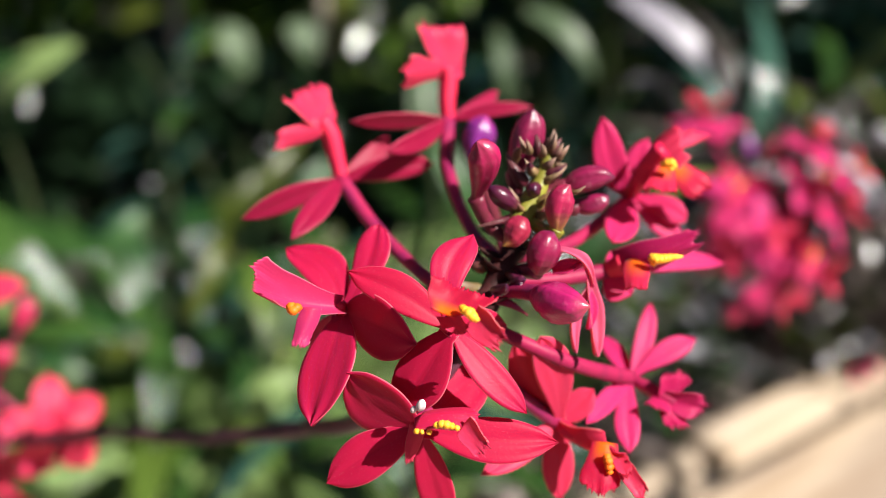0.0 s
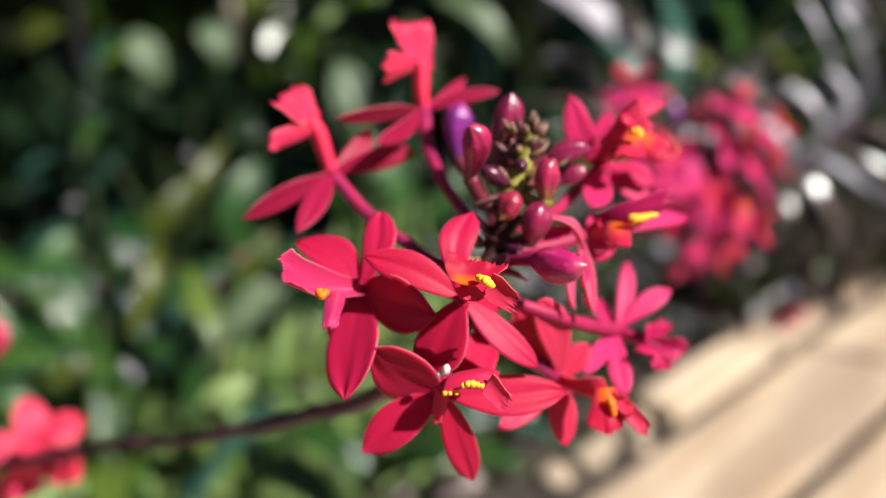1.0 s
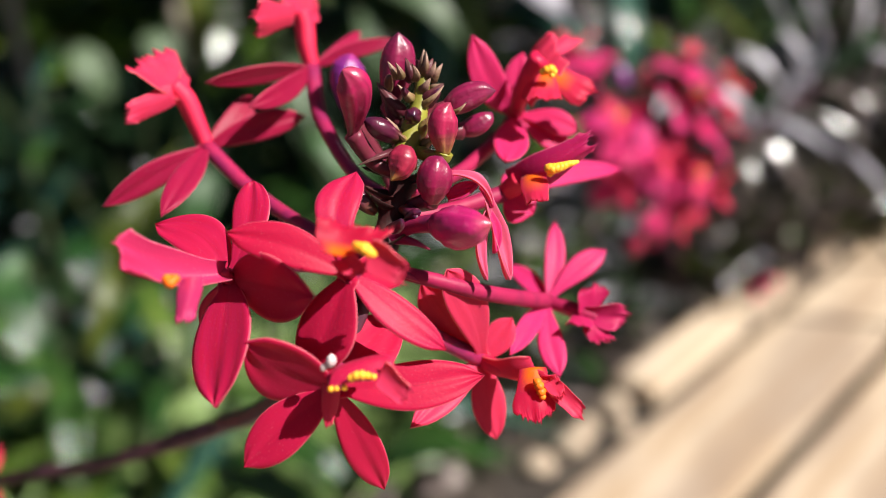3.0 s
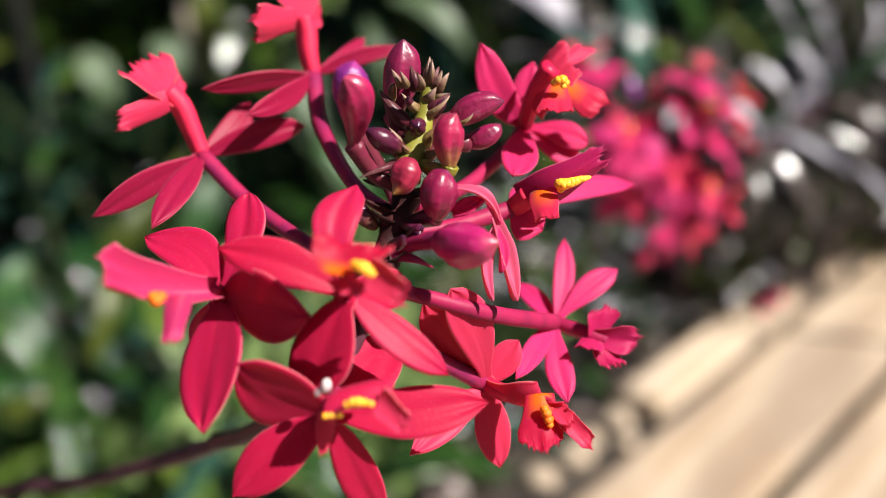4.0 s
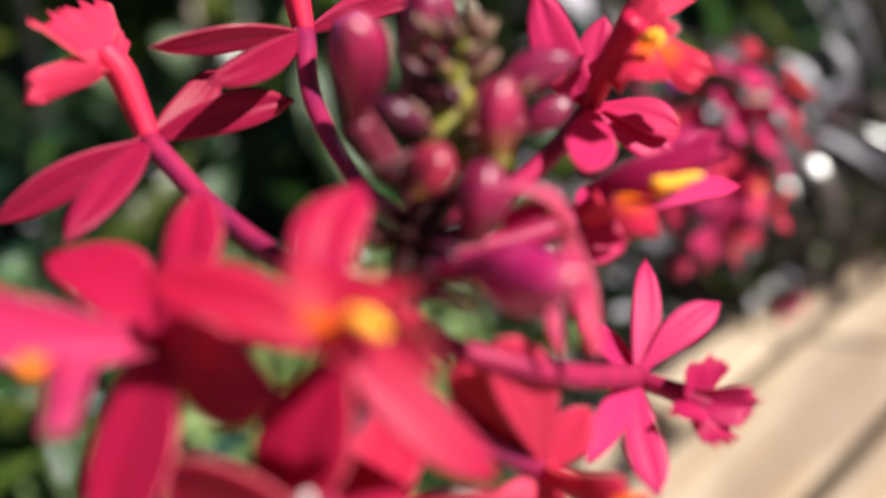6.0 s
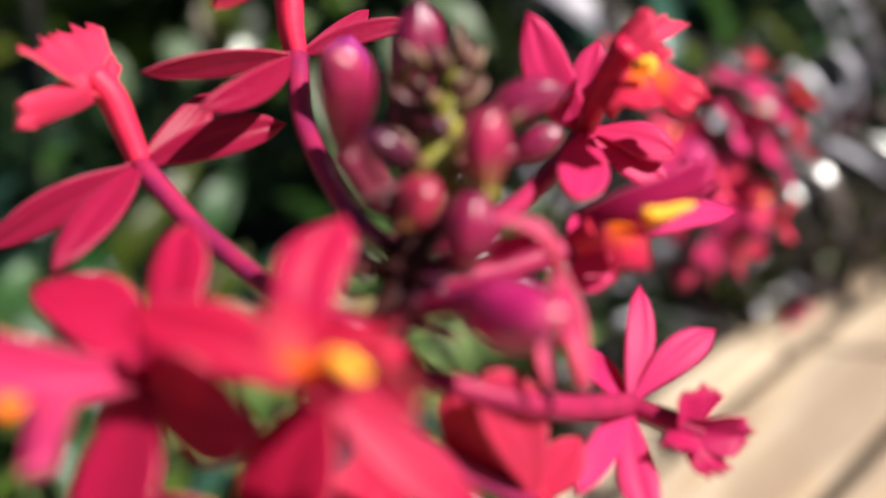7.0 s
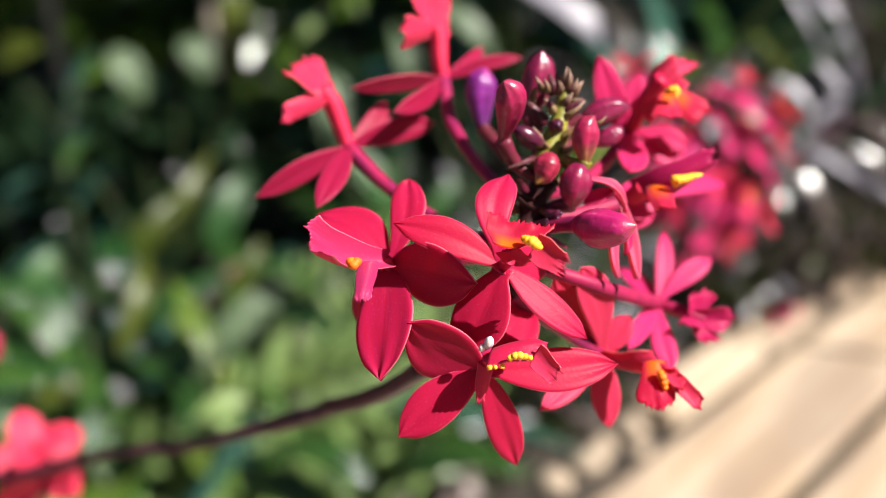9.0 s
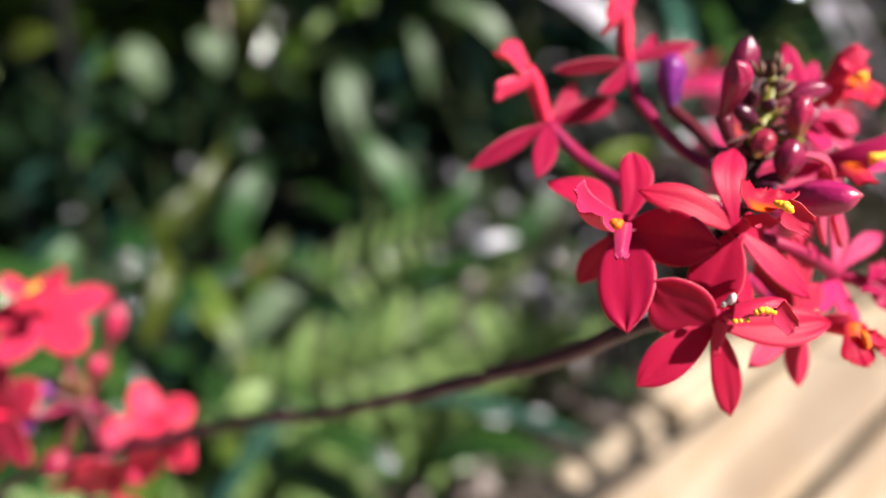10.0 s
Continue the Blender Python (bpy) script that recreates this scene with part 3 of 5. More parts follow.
# pointed scales that stand out from it: foot, tip, width
for k, (foot, tip, wide, mat) in enumerate((
        ((0.0348, 0.1570, 0.5957), (0.0336, 0.1570, 0.5983), 0.0012, BRACT), ((0.0353, 0.1565, 0.5957), (0.0346, 0.1555, 0.5981), 0.0012, BRACT),
        ((0.0372, 0.1570, 0.5951), (0.0369, 0.1555, 0.5976), 0.0014, BRACT), ((0.0379, 0.1580, 0.5955), (0.0388, 0.1585, 0.5992), 0.0013, BRACT),
        ((0.0384, 0.1575, 0.5955), (0.0390, 0.1575, 0.5989), 0.0012, BRACT), ((0.0386, 0.1575, 0.5950), (0.0401, 0.1570, 0.5973), 0.0012, BRACT),
        ((0.0391, 0.1575, 0.5946), (0.0410, 0.1575, 0.5970), 0.0013, BRACT), ((0.0368, 0.1585, 0.5948), (0.0363, 0.1595, 0.5982), 0.0018, BRACT_DARK),
        ((0.0378, 0.1590, 0.5947), (0.0379, 0.1595, 0.5978), 0.0020, BRACT_DARK), ((0.0384, 0.1590, 0.5947), (0.0401, 0.1600, 0.5976), 0.0016, BRACT_DARK),
        ((0.0375, 0.1570, 0.5934), (0.0389, 0.1558, 0.5954), 0.0015, BRACT), ((0.0387, 0.1580, 0.5937), (0.0405, 0.1565, 0.5944), 0.0010, BRACT),
        ((0.0363, 0.1568, 0.5925), (0.0345, 0.1546, 0.5952), 0.0015, BRACT_TAN), ((0.0372, 0.1568, 0.5918), (0.0405, 0.1552, 0.5946), 0.0024, BRACT_DARK),
        ((0.0372, 0.1560, 0.5917), (0.0405, 0.1548, 0.5943), 0.0010, BRACT_TAN), ((0.0347, 0.1565, 0.5908), (0.0317, 0.1580, 0.5957), 0.0021, BRACT_DARK),
        ((0.0339, 0.1570, 0.5895), (0.0322, 0.1590, 0.5939), 0.0021, BRACT_DARK), ((0.0360, 0.1548, 0.5895), (0.0360, 0.1536, 0.5921), 0.0023, BRACT_TAN),
        ((0.0359, 0.1550, 0.5880), (0.0385, 0.1534, 0.5911), 0.0019, BRACT_GREEN), ((0.0362, 0.1544, 0.5866), (0.0391, 0.1528, 0.5887), 0.0014, BRACT_TAN),
        ((0.0356, 0.1534, 0.5868), (0.0391, 0.1502, 0.5855), 0.0012, BRACT_GREEN), ((0.0343, 0.1550, 0.5878), (0.0323, 0.1535, 0.5913), 0.0018, BRACT),
        ((0.0347, 0.1540, 0.5874), (0.0334, 0.1526, 0.5894), 0.0014, BRACT_GREEN), ((0.0411, 0.1535, 0.5908), (0.0429, 0.1522, 0.5922), 0.0007, BRACT_TAN),
        ((0.0334, 0.1550, 0.5865), (0.0278, 0.1510, 0.5864), 0.0013, BRACT_DARK))):
    blade("bract", mat, head, base=foot, tip=tip, face=(-0.2 + 0.3 * (k % 3), -1.0, 0.25), width=wide * 1.3, bend=0.18, curl=-0.12, cup=-0.75, thick=0.0005, profile=bract_width, nu=10, nv=8, ruffle=0.05, seed=300 + k)

# small dark buds between the scales
bud(head, (0.0344, 0.1548, 0.5877), (0.0296, 0.1526, 0.5916), 0.0028, BUD_DARK, 34, hook=(-0.3, 0, 0.2), peak=0.55)
bud(head, (0.0363, 0.1560, 0.5902), (0.0357, 0.1524, 0.5916), 0.0021, BUD_DARK, 32)
bud(head, (0.0362, 0.1570, 0.5931), (0.0350, 0.1540, 0.5950), 0.0010, BUD_DARK, 35)
bud(head, (0.0376, 0.1570, 0.5920), (0.0398, 0.1550, 0.5940), 0.0014, BUD_DARK, 36)
bud(head, (0.0334, 0.1590, 0.5938), (0.0337, 0.1575, 0.5964), 0.0012, BUD_GREEN, 33)
tube("stalk", [(0.0356, 0.1535, 0.5865), (0.0370, 0.1518, 0.5859), (0.0386, 0.1506, 0.5857), (0.0391, 0.1504, 0.5865)], lambda s: 0.0008 + 0.0004 * s, SPIKE, head, "yellow-green bud stalk", 10, 6)

# larger buds round the spike
bud(head, (0.0280, 0.1750, 0.5866), (0.0292, 0.1780, 0.5968), 0.0054, BUD_PURPLE, 1, "glossy violet bud", foot=(0.0325, 0.1575, 0.5790), peak=0.6)
bud(head, (0.0274, 0.1530, 0.5897), (0.0281, 0.1488, 0.5989), 0.0044, BUD_ROSE, 2, "crimson bud", foot=(0.0328, 0.1525, 0.5837), hook=(-0.5, -0.1, 0.2), peak=0.60, bow=(-1.0, 0, -1.2))
bud(head, (0.0362, 0.1450, 0.5788), (0.0414, 0.1362, 0.5806), 0.0051, BUD_MAGENTA, 3, "plump magenta bud", foot=(0.0295, 0.1500, 0.5755), hook=(0.2, -0.1, -0.1))
bud(head, (0.0342, 0.1510, 0.5880), (0.0320, 0.1495, 0.5844), 0.0036, BUD_FOOT, 4, hook=(-0.4, -0.2, -0.3), peak=0.42)
bud(head, (0.0390, 0.1504, 0.5862), (0.0400, 0.1502, 0.5927), 0.0039, BUD_OLIVE, 5, hook=(0.2, 0, 0.2), peak=0.52)
bud(head, (0.0404, 0.1580, 0.5904), (0.0474, 0.1570, 0.5925), 0.0035, BUD_MAROON, 6, foot=(0.0377, 0.1570, 0.5891), hook=(0.2, 0, 0.1), peak=0.45)
bud(head, (0.0427, 0.1600, 0.5866), (0.0475, 0.1595, 0.5887), 0.0028, BUD_MAROON, 7, foot=(0.0372, 0.1565, 0.5870))
bud(head, (0.0331, 0.1620, 0.5907), (0.0360, 0.1630, 0.6005), 0.0049, BUD_MAROON, 8, foot=(0.0333, 0.1565, 0.5870), hook=(0.1, 0, 0.3), peak=0.55)
bud(head, (0.0330, 0.1500, 0.5780), (0.0345, 0.1470, 0.5800), 0.0016, BUD_DARK, 11)

bud(head, (0.0300, 0.1490, 0.5775), (0.0318, 0.1445, 0.5800), 0.0016, BUD_DARK, 12)
bud(head, (0.0322, 0.1510, 0.5795), (0.0340, 0.1468, 0.5792), 0.0016, BUD_DARK, 13)
bud(head, (0.0290, 0.1520, 0.5790), (0.0262, 0.1535, 0.5835), 0.0022, BUD_DARK, 14)
for foot, mid, tip in (((0.0290, 0.1495, 0.5745), (0.0262, 0.1488, 0.5768), (0.0240, 0.1500, 0.5780)), ((0.0300, 0.1500, 0.5760), (0.0330, 0.1475, 0.5758), (0.0352, 0.1470, 0.5745)), ((0.0285, 0.1490, 0.5735), (0.0310, 0.1462, 0.5722), (0.0335, 0.1455, 0.5705))):
    tube("stalk", [foot, mid, tip], lambda s: 0.0010 - 0.0009 * s, PEDICEL, head, "", 8, 6)

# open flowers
# these first two flowers wear the petal colour darkened for shade
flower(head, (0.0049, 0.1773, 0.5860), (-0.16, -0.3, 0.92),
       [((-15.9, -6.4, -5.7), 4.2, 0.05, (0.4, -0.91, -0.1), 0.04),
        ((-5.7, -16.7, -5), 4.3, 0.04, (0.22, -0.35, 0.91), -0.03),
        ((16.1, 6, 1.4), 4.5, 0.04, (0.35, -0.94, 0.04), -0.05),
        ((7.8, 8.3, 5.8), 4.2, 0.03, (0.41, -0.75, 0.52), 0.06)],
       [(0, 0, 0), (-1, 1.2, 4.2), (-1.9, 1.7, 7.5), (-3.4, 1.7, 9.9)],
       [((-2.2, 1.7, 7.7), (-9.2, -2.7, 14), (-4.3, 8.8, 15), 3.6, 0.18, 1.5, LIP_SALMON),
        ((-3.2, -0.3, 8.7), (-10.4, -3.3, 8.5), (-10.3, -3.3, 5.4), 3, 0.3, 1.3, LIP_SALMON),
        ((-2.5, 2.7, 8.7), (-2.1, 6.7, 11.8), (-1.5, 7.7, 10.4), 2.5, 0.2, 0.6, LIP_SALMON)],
       [(0.0305, 0.1520, 0.5765), (0.0230, 0.1560, 0.5745), (0.0120, 0.1700, 0.5790)], mat=RED_SHADED, tube_mat=TUBE_SALMON, bore=1.6, seed=1)
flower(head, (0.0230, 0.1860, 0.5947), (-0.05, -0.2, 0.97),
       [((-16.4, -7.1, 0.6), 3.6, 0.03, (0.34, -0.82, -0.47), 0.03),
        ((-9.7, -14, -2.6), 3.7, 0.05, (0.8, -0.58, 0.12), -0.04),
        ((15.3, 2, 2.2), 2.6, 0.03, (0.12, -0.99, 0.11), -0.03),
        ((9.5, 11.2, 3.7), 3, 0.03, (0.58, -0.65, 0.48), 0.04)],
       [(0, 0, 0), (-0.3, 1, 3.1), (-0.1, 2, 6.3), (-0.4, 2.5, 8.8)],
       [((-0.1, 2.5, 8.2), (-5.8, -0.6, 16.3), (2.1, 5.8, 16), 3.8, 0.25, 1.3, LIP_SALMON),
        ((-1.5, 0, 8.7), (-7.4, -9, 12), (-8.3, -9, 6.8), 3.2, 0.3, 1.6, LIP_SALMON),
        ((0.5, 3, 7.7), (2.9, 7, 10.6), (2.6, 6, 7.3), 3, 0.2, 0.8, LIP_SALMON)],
       [(0.0320, 0.1560, 0.5790), (0.0270, 0.1650, 0.5815), (0.0232, 0.1780, 0.5880)], mat=RED_SHADED, tube_mat=TUBE_SALMON, bore=1.6, seed=2)
flower(head, (0.0089, 0.1463, 0.5749), (-0.45, -0.75, 0.35),
       [((4.5, 8, 10.7), 5.3, 0.06, (-0.27, -0.72, 0.65), 0.1, spoon_width),
        ((-9.5, 8.2, 6.7), 6.5, 0.05, (0.01, -0.62, 0.78), 0.16),
        ((-3.2, -13, -10.8), 9.1, 0.04, (-0.45, -0.5, 0.74), -0.03),
        ((10.6, -12.3, 0.8), 8.9, 0.04, (-0.76, -0.65, 0.04), -0.04),
        ((-5.6, 4.8, -10.1), 4.8, 0, (-0.4, -0.89, -0.21), 0)],
       [(0, 0, 0), (-0.1, -1.3, 0.9), (-0.4, -3.3, 2.3)],
       [((0.1, -3.3, 2.2), (-10, -9.7, 11.5), (-8.8, -13.5, 7.1), 2.8, -0.85, 0.7, LIP_HOOD, 0.14),
        ((-2.6, -10.3, 5), (-5.1, -13.3, 0.7), (-3.1, -12.8, 0.4), 2.6, 0.55, 0.8, LIP_PINK)],
       [(0.0290, 0.1500, 0.5745), (0.0220, 0.1540, 0.5720), (0.0130, 0.1520, 0.5740)], crest_mat=CALLUS_ORANGE, bore=0.9, crest=[((-5, -12.3, 5.9), 0.7), ((-4.7, -12.7, 5.6), 0.75), ((-4.3, -12.3, 5.8), 0.7)], seed=3)
flower(head, (0.0242, 0.1387, 0.5760), (0.18, -0.8, 0.5),
       [((-14.1, 3.2, 6.9), 5.2, 0.06, (0.09, -0.83, 0.56), 0.03),
        ((3, 8.3, 10.7), 5.4, 0.14, (0.1, -0.8, 0.59), -0.16, obovate_width),
        ((-7.6, -2.5, -11.3), 7.9, 0.03, (-0.44, -0.77, 0.47), -0.04),
        ((10.5, -4.2, -10.2), 4.6, 0.03, (0.26, -0.77, 0.58), 0.03),
        ((8.2, 7.3, -2.8), 5.3, 0, (0.68, -0.62, 0.38), 0)],
       [(0, 0, 0), (0.4, -1.7, 1.5), (0.2, -3.7, 3.2)],
       [((-0.9, -8.2, 5.8), (-2, -4.7, 9.4), (5.7, -6.2, 7.2), 3.6, 0.25, 0.7, LIP_THROAT, -0.08),
        ((2.7, -8.2, 5.6), (6.8, -10.2, 4.3), (5.4, -10.2, 1.8), 3.6, 0.3, 0.9, LIP_SALMON),
        ((-0.2, -5.7, 4.3), (2.6, -7.7, 3), (-0.3, -6.7, 2.4), 3, 0.3, 0.3, LIP_SALMON)],
       [(0.0290, 0.1500, 0.5740), (0.0270, 0.1480, 0.5735)], bore=0.9, crest=[((1.4, -8.7, 6.8), 0.5), ((1.7, -9.1, 6.7), 0.65), ((2.2, -9.5, 6.6), 0.75), ((2.6, -9.7, 6.2), 0.7), ((3, -9.6, 5.8), 0.5)], seed=4)
flower(head, (0.0201, 0.1355, 0.5625), (0.1, -0.85, 0.5),
       [((-12.6, -1.8, -7.8), 6.3, 0.03, (-0.15, -0.88, 0.45), 0.03),
        ((4.3, 1.1, -17.1), 5.1, 0.03, (0.12, -0.99, -0.03), 0),
        ((-9.7, 0.6, 7.9), 9.8, 0.04, (-0.24, -0.95, -0.22), -0.04),
        ((19.1, -0.2, -1.5), 6.1, 0.03, (0.04, -0.8, 0.6), 0.02),
        ((9.7, 11.5, 3.5), 7.8, 0, (0.31, -0.5, 0.81), 0)],
       [(0, 0, 0), (0.4, -2.5, 2.5), (0.5, -3.5, 3.5)],
       [((0.3, -5, 4.6), (8.4, -4, 5.6), (6.8, -6.9, 4.4), 3.2, -0.45, 0.5, LIP_CRIMSON, 0.08),
        ((6, -6.9, 5), (9.3, -7.7, 2.6), (8, -7.7, 0.5), 3.2, 0.3, 1, LIP_SALMON),
        ((0, -2.9, 1.9), (-1.9, -3.3, -2.5), (-0.8, -3.3, -3.3), 2.4, 0.2, 0.7, LIP_SALMON)],
       [(0.0240, 0.1450, 0.5670), (0.0226, 0.1440, 0.5645)], bore=0.9, crest=[((0, -6.5, 3.6), 0.42), ((0.7, -6.8, 3.7), 0.35), ((1.6, -7, 3.8), 0.4), ((2.6, -7.6, 5.2), 0.5), ((3.2, -7.8, 5.5), 0.55), ((3.8, -7.9, 5.5), 0.6), ((4.4, -7.9, 5.3), 0.5), ((5.1, -7.7, 4.9), 0.42)], seed=5)
flower(head, (0.0545, 0.1765, 0.5840), (0.35, -0.55, 0.65),
       [((-6.3, -2.9, 14.1), 5.5, 0.08, (0.19, -0.98, -0.12), -0.1),
        ((2.5, 1.9, 9.8), 4.1, 0.03, (-0.08, -0.98, 0.21), -0.08),
        ((-5.5, -16.8, -2.2), 5.5, 0.02, (0.34, -0.23, 0.91), 0, spoon_width),
        ((8.9, -4, -2.8), 4.3, 0.04, (-0.14, -0.75, 0.65), -0.05, spoon_width),
        ((8.7, -4.5, -6.9), 4.2, 0.02, (0.06, -0.8, 0.6), 0)],
       [(0, 0, 0), (-0.2, -4.5, 3.6), (1.1, -6.5, 7.3), (2.6, -8.5, 10.3)],
       [((0, -6, 4.3), (4.9, -5.5, 14.4), (6.8, -9.5, 9.7), 4.4, -0.6, 0.6, LIP_SALMON, 0.12),
        ((3.3, -9, 7.9), (-1.4, -15.5, 5.1), (3.8, -14.5, 4.3), 2.6, 0.2, 0.7, LIP_RED),
        ((4.1, -9, 7.8), (8.4, -8.5, 1.9), (11.5, -6.5, 4.8), 3, 0.2, 0.8, LIP_RED),
        ((5, -4.5, 9.7), (9.4, -0.5, 12.2), (12.8, 0.5, 10.8), 3, 0.2, 0.6, LIP_SALMON)],
       [(0.0330, 0.1540, 0.5805), (0.0420, 0.1620, 0.5800), (0.0510, 0.1740, 0.5815)], mat=PINK, bore=1.4, crest=[((2, -12.5, 8.7), 0.6), ((2.5, -12.8, 9), 0.75), ((3, -12.9, 9.1), 0.75), ((3.5, -12.7, 8.6), 0.6), ((3.1, -12.9, 8.2), 0.5)], seed=6)
flower(head, (0.0483, 0.1600, 0.5765), (0.45, -0.65, 0.45),
       [((22.2, 10.8, -2.2), 3.8, 0, (0.41, -0.73, 0.55), -0.04),
        ((3.8, -2, -3.1), 6.8, 0, (0.1, -0.78, 0.62), 0),
        ((5.6, 10, -0.6), 4.5, 0, (0.56, -0.27, 0.78), 0)],
       [(0, 0, 0), (1.1, -1, 1.1), (2.3, -2, 2.4)],
       [((1.2, -1.5, 1.5), (11.1, -6, 9.3), (12.6, -6.6, 6.6), 5, -0.6, 1, LIP_MAGENTA, 0.12),
        ((3.6, -4, 3.4), (0.6, -13, 1.6), (3.4, -13.5, 1.8), 3.6, 0.3, 0.4, LIP_RED)],
       [(0.0310, 0.1530, 0.5775), (0.0390, 0.1560, 0.5765)], mat=PINK, tube_mat=TUBE_SALMON, bore=1.5, crest=[((5.3, -7.4, 5), 0.8), ((5.5, -7.5, 5), 0.825), ((5.7, -7.6, 4.9), 0.85), ((6, -7.6, 5), 0.825), ((6.2, -7.7, 5), 0.8), ((6.5, -7.7, 5), 0.775), ((6.8, -7.7, 5.1), 0.75), ((7.1, -7.7, 5.1), 0.7), ((7.4, -7.7, 5.2), 0.65), ((7.7, -7.6, 5.2), 0.6), ((8, -7.6, 5.3), 0.55), ((8.3, -7.6, 5.3), 0.5), ((8.6, -7.5, 5.3), 0.45), ((9, -7.4, 5.3), 0.375), ((9.3, -7.3, 5.3), 0.3), ((5.4, -7.2, 4.1), 0.5)], seed=7)
flower(head, (0.0535, 0.1597, 0.5581), (0.45, -0.85, 0.2),
       [((4.3, 8.5, 10), 3.4, 0.02, (0.12, -0.78, 0.61), 0.03),
        ((11.2, 4, 5.5), 3.8, 0.03, (0.01, -0.81, 0.58), -0.05, obovate_width),
        ((-4, 8.3, 3.9), 3.4, 0.02, (-0.07, -0.45, 0.89), 0.03),
        ((-1.6, -11.3, -6.9), 4, 0.03, (0.05, -0.53, 0.85), 0.03, obovate_width),
        ((-8.4, -10.7, -2.2), 3.2, 0.02, (0.38, -0.46, 0.8), 0)],
       [(0, 0, 0), (2.7, -2.2, -0.7), (4.8, -3.4, -1.4), (6.4, -4.1, -2)],
       [((5, -3.9, -1.1), (4.2, -3.7, 2.9), (8.9, -2.7, 2.2), 2.8, 0.25, 1, LIP_MAGENTA),
        ((4.6, -4.1, -1.2), (11.2, -5.7, 0), (9.8, -6.7, -3.6), 2.4, 0.5, 1.1, LIP_MAGENTA, 0.08),
        ((5.3, -4.7, -1.7), (4.5, -8.2, -4), (8.3, -7.2, -4.7), 2.6, 0.3, 1, LIP_MAGENTA),
        ((4.5, -4.2, -1.5), (0.8, -7.7, -0.6), (4.2, -8.2, -1.8), 3.2, 0.2, 0.5, LIP_MAGENTA)],
       [(0.0280, 0.1490, 0.5725), (0.0350, 0.1460, 0.5705), (0.0430, 0.1485, 0.5660)], mat=PINK, tube_mat=TUBE_PINK, bore=1.25, seed=8)
flower(head, (0.0410, 0.1507, 0.5548), (0.25, -0.95, 0),
       [((-3.7, -5.2, 16.8), 6.2, 0.05, (0.42, -0.89, -0.18), 0.05, spoon_width),
        ((-7.3, -1.7, 14.4), 7.2, 0, (-0.04, -0.99, -0.14), 0),
        ((5.4, 1.3, 5.3), 4.4, 0.02, (-0.15, -0.91, 0.38), 0),
        ((0.6, -3.2, -11.8), 5.2, 0.03, (0.21, -0.94, 0.27), 0.03),
        ((-11.9, -9.4, -3.2), 4.2, 0.02, (0.3, -0.62, 0.73), 0)],
       [(0, 0, 0), (1.6, -2.7, 0), (4, -5.7, 0.7)],
       [((1, -1.7, -0.5), (5.7, -9.2, 3.6), (9.9, -11.2, 0.5), 4.4, -0.5, 0.5, LIP_SALMON, 0.1),
        ((5.7, -9.2, 2.5), (1.7, -14.1, -2.5), (7.1, -14.1, -3), 3.6, 0.3, 0.9, LIP_THROAT),
        ((7.8, -11.7, 0.3), (11.4, -14.3, -2.1), (10, -15.1, -3.4), 2.4, 0.4, 0.8, LIP_SALMON),
        ((7.5, -10.7, 0.8), (9, -13.2, 0.1), (7.3, -13.7, -0.2), 2.4, 0.3, 0.7, LIP_SALMON)],
       [(0.0255, 0.1460, 0.5690), (0.0310, 0.1475, 0.5640)], mat=LIP_SALMON, crest_mat=CALLUS_ORANGE, bore=1.3, crest=[((5.5, -11.9, 1.8), 0.6), ((5.7, -12.2, 1.3), 0.7), ((5.8, -12.5, 0.6), 0.7), ((5.9, -12.7, -0.1), 0.5)], seed=9)
# the white pollen cap
for k, (low, top, wide) in enumerate((((0.0203, 0.1318, 0.5676), (0.0208, 0.1312, 0.5694), 0.0012), ((0.0194, 0.1318, 0.5672), (0.0197, 0.1313, 0.5682), 0.0008))):
    bud(head, low, top, wide, ANTHER, 77 + k, "white pollen cap", name="anther")

# a flower that is just withering, its petals twisted and hanging
limp = bud(head, (0.0364, 0.1490, 0.5802), (0.0383, 0.1494, 0.5861), 0.0047, BUD_LIMP, 9, "limp, twisted pink flower hanging from its bud", name="wilting_flower", foot=(0.0315, 0.1525, 0.5775), peak=0.5)
blade("petal", PINK, limp, base=(0.0387, 0.1500, 0.5802), tip=(0.0430, 0.1490, 0.5818), face=(0.5, -0.6, 0.7), width=0.0024, bend=0.05, curl=0.08, cup=0.6, ruffle=0.16, profile=strap_width, nu=20, nv=12, sweep=0.06, seed=100)
blade("petal", LIP_PALE, limp, base=(0.0389, 0.1490, 0.5839), tip=(0.0439, 0.1480, 0.5787), face=(0.5, -0.6, 0.7), width=0.0016, bend=0.22, curl=0.08, cup=0.9, ruffle=0.16, profile=strap_width, nu=20, nv=12, sweep=-0.08, seed=101)
blade("petal", PINK, limp, base=(0.0431, 0.1495, 0.5813), tip=(0.0442, 0.1480, 0.5785), face=(0.5, -0.6, 0.7), width=0.0013, bend=0.1, curl=0.08, cup=0.8, ruffle=0.16, profile=strap_width, nu=20, nv=12, sweep=0.06, seed=102)
blade("petal", LIP_PALE, limp, base=(0.0436, 0.1480, 0.5799), tip=(0.0445, 0.1456, 0.5690), face=(0.6, -0.8, 0.2), width=0.0028, bend=-0.05, curl=0.08, cup=0.7, ruffle=0.16, profile=strap_width, nu=20, nv=12, sweep=-0.08, seed=103)
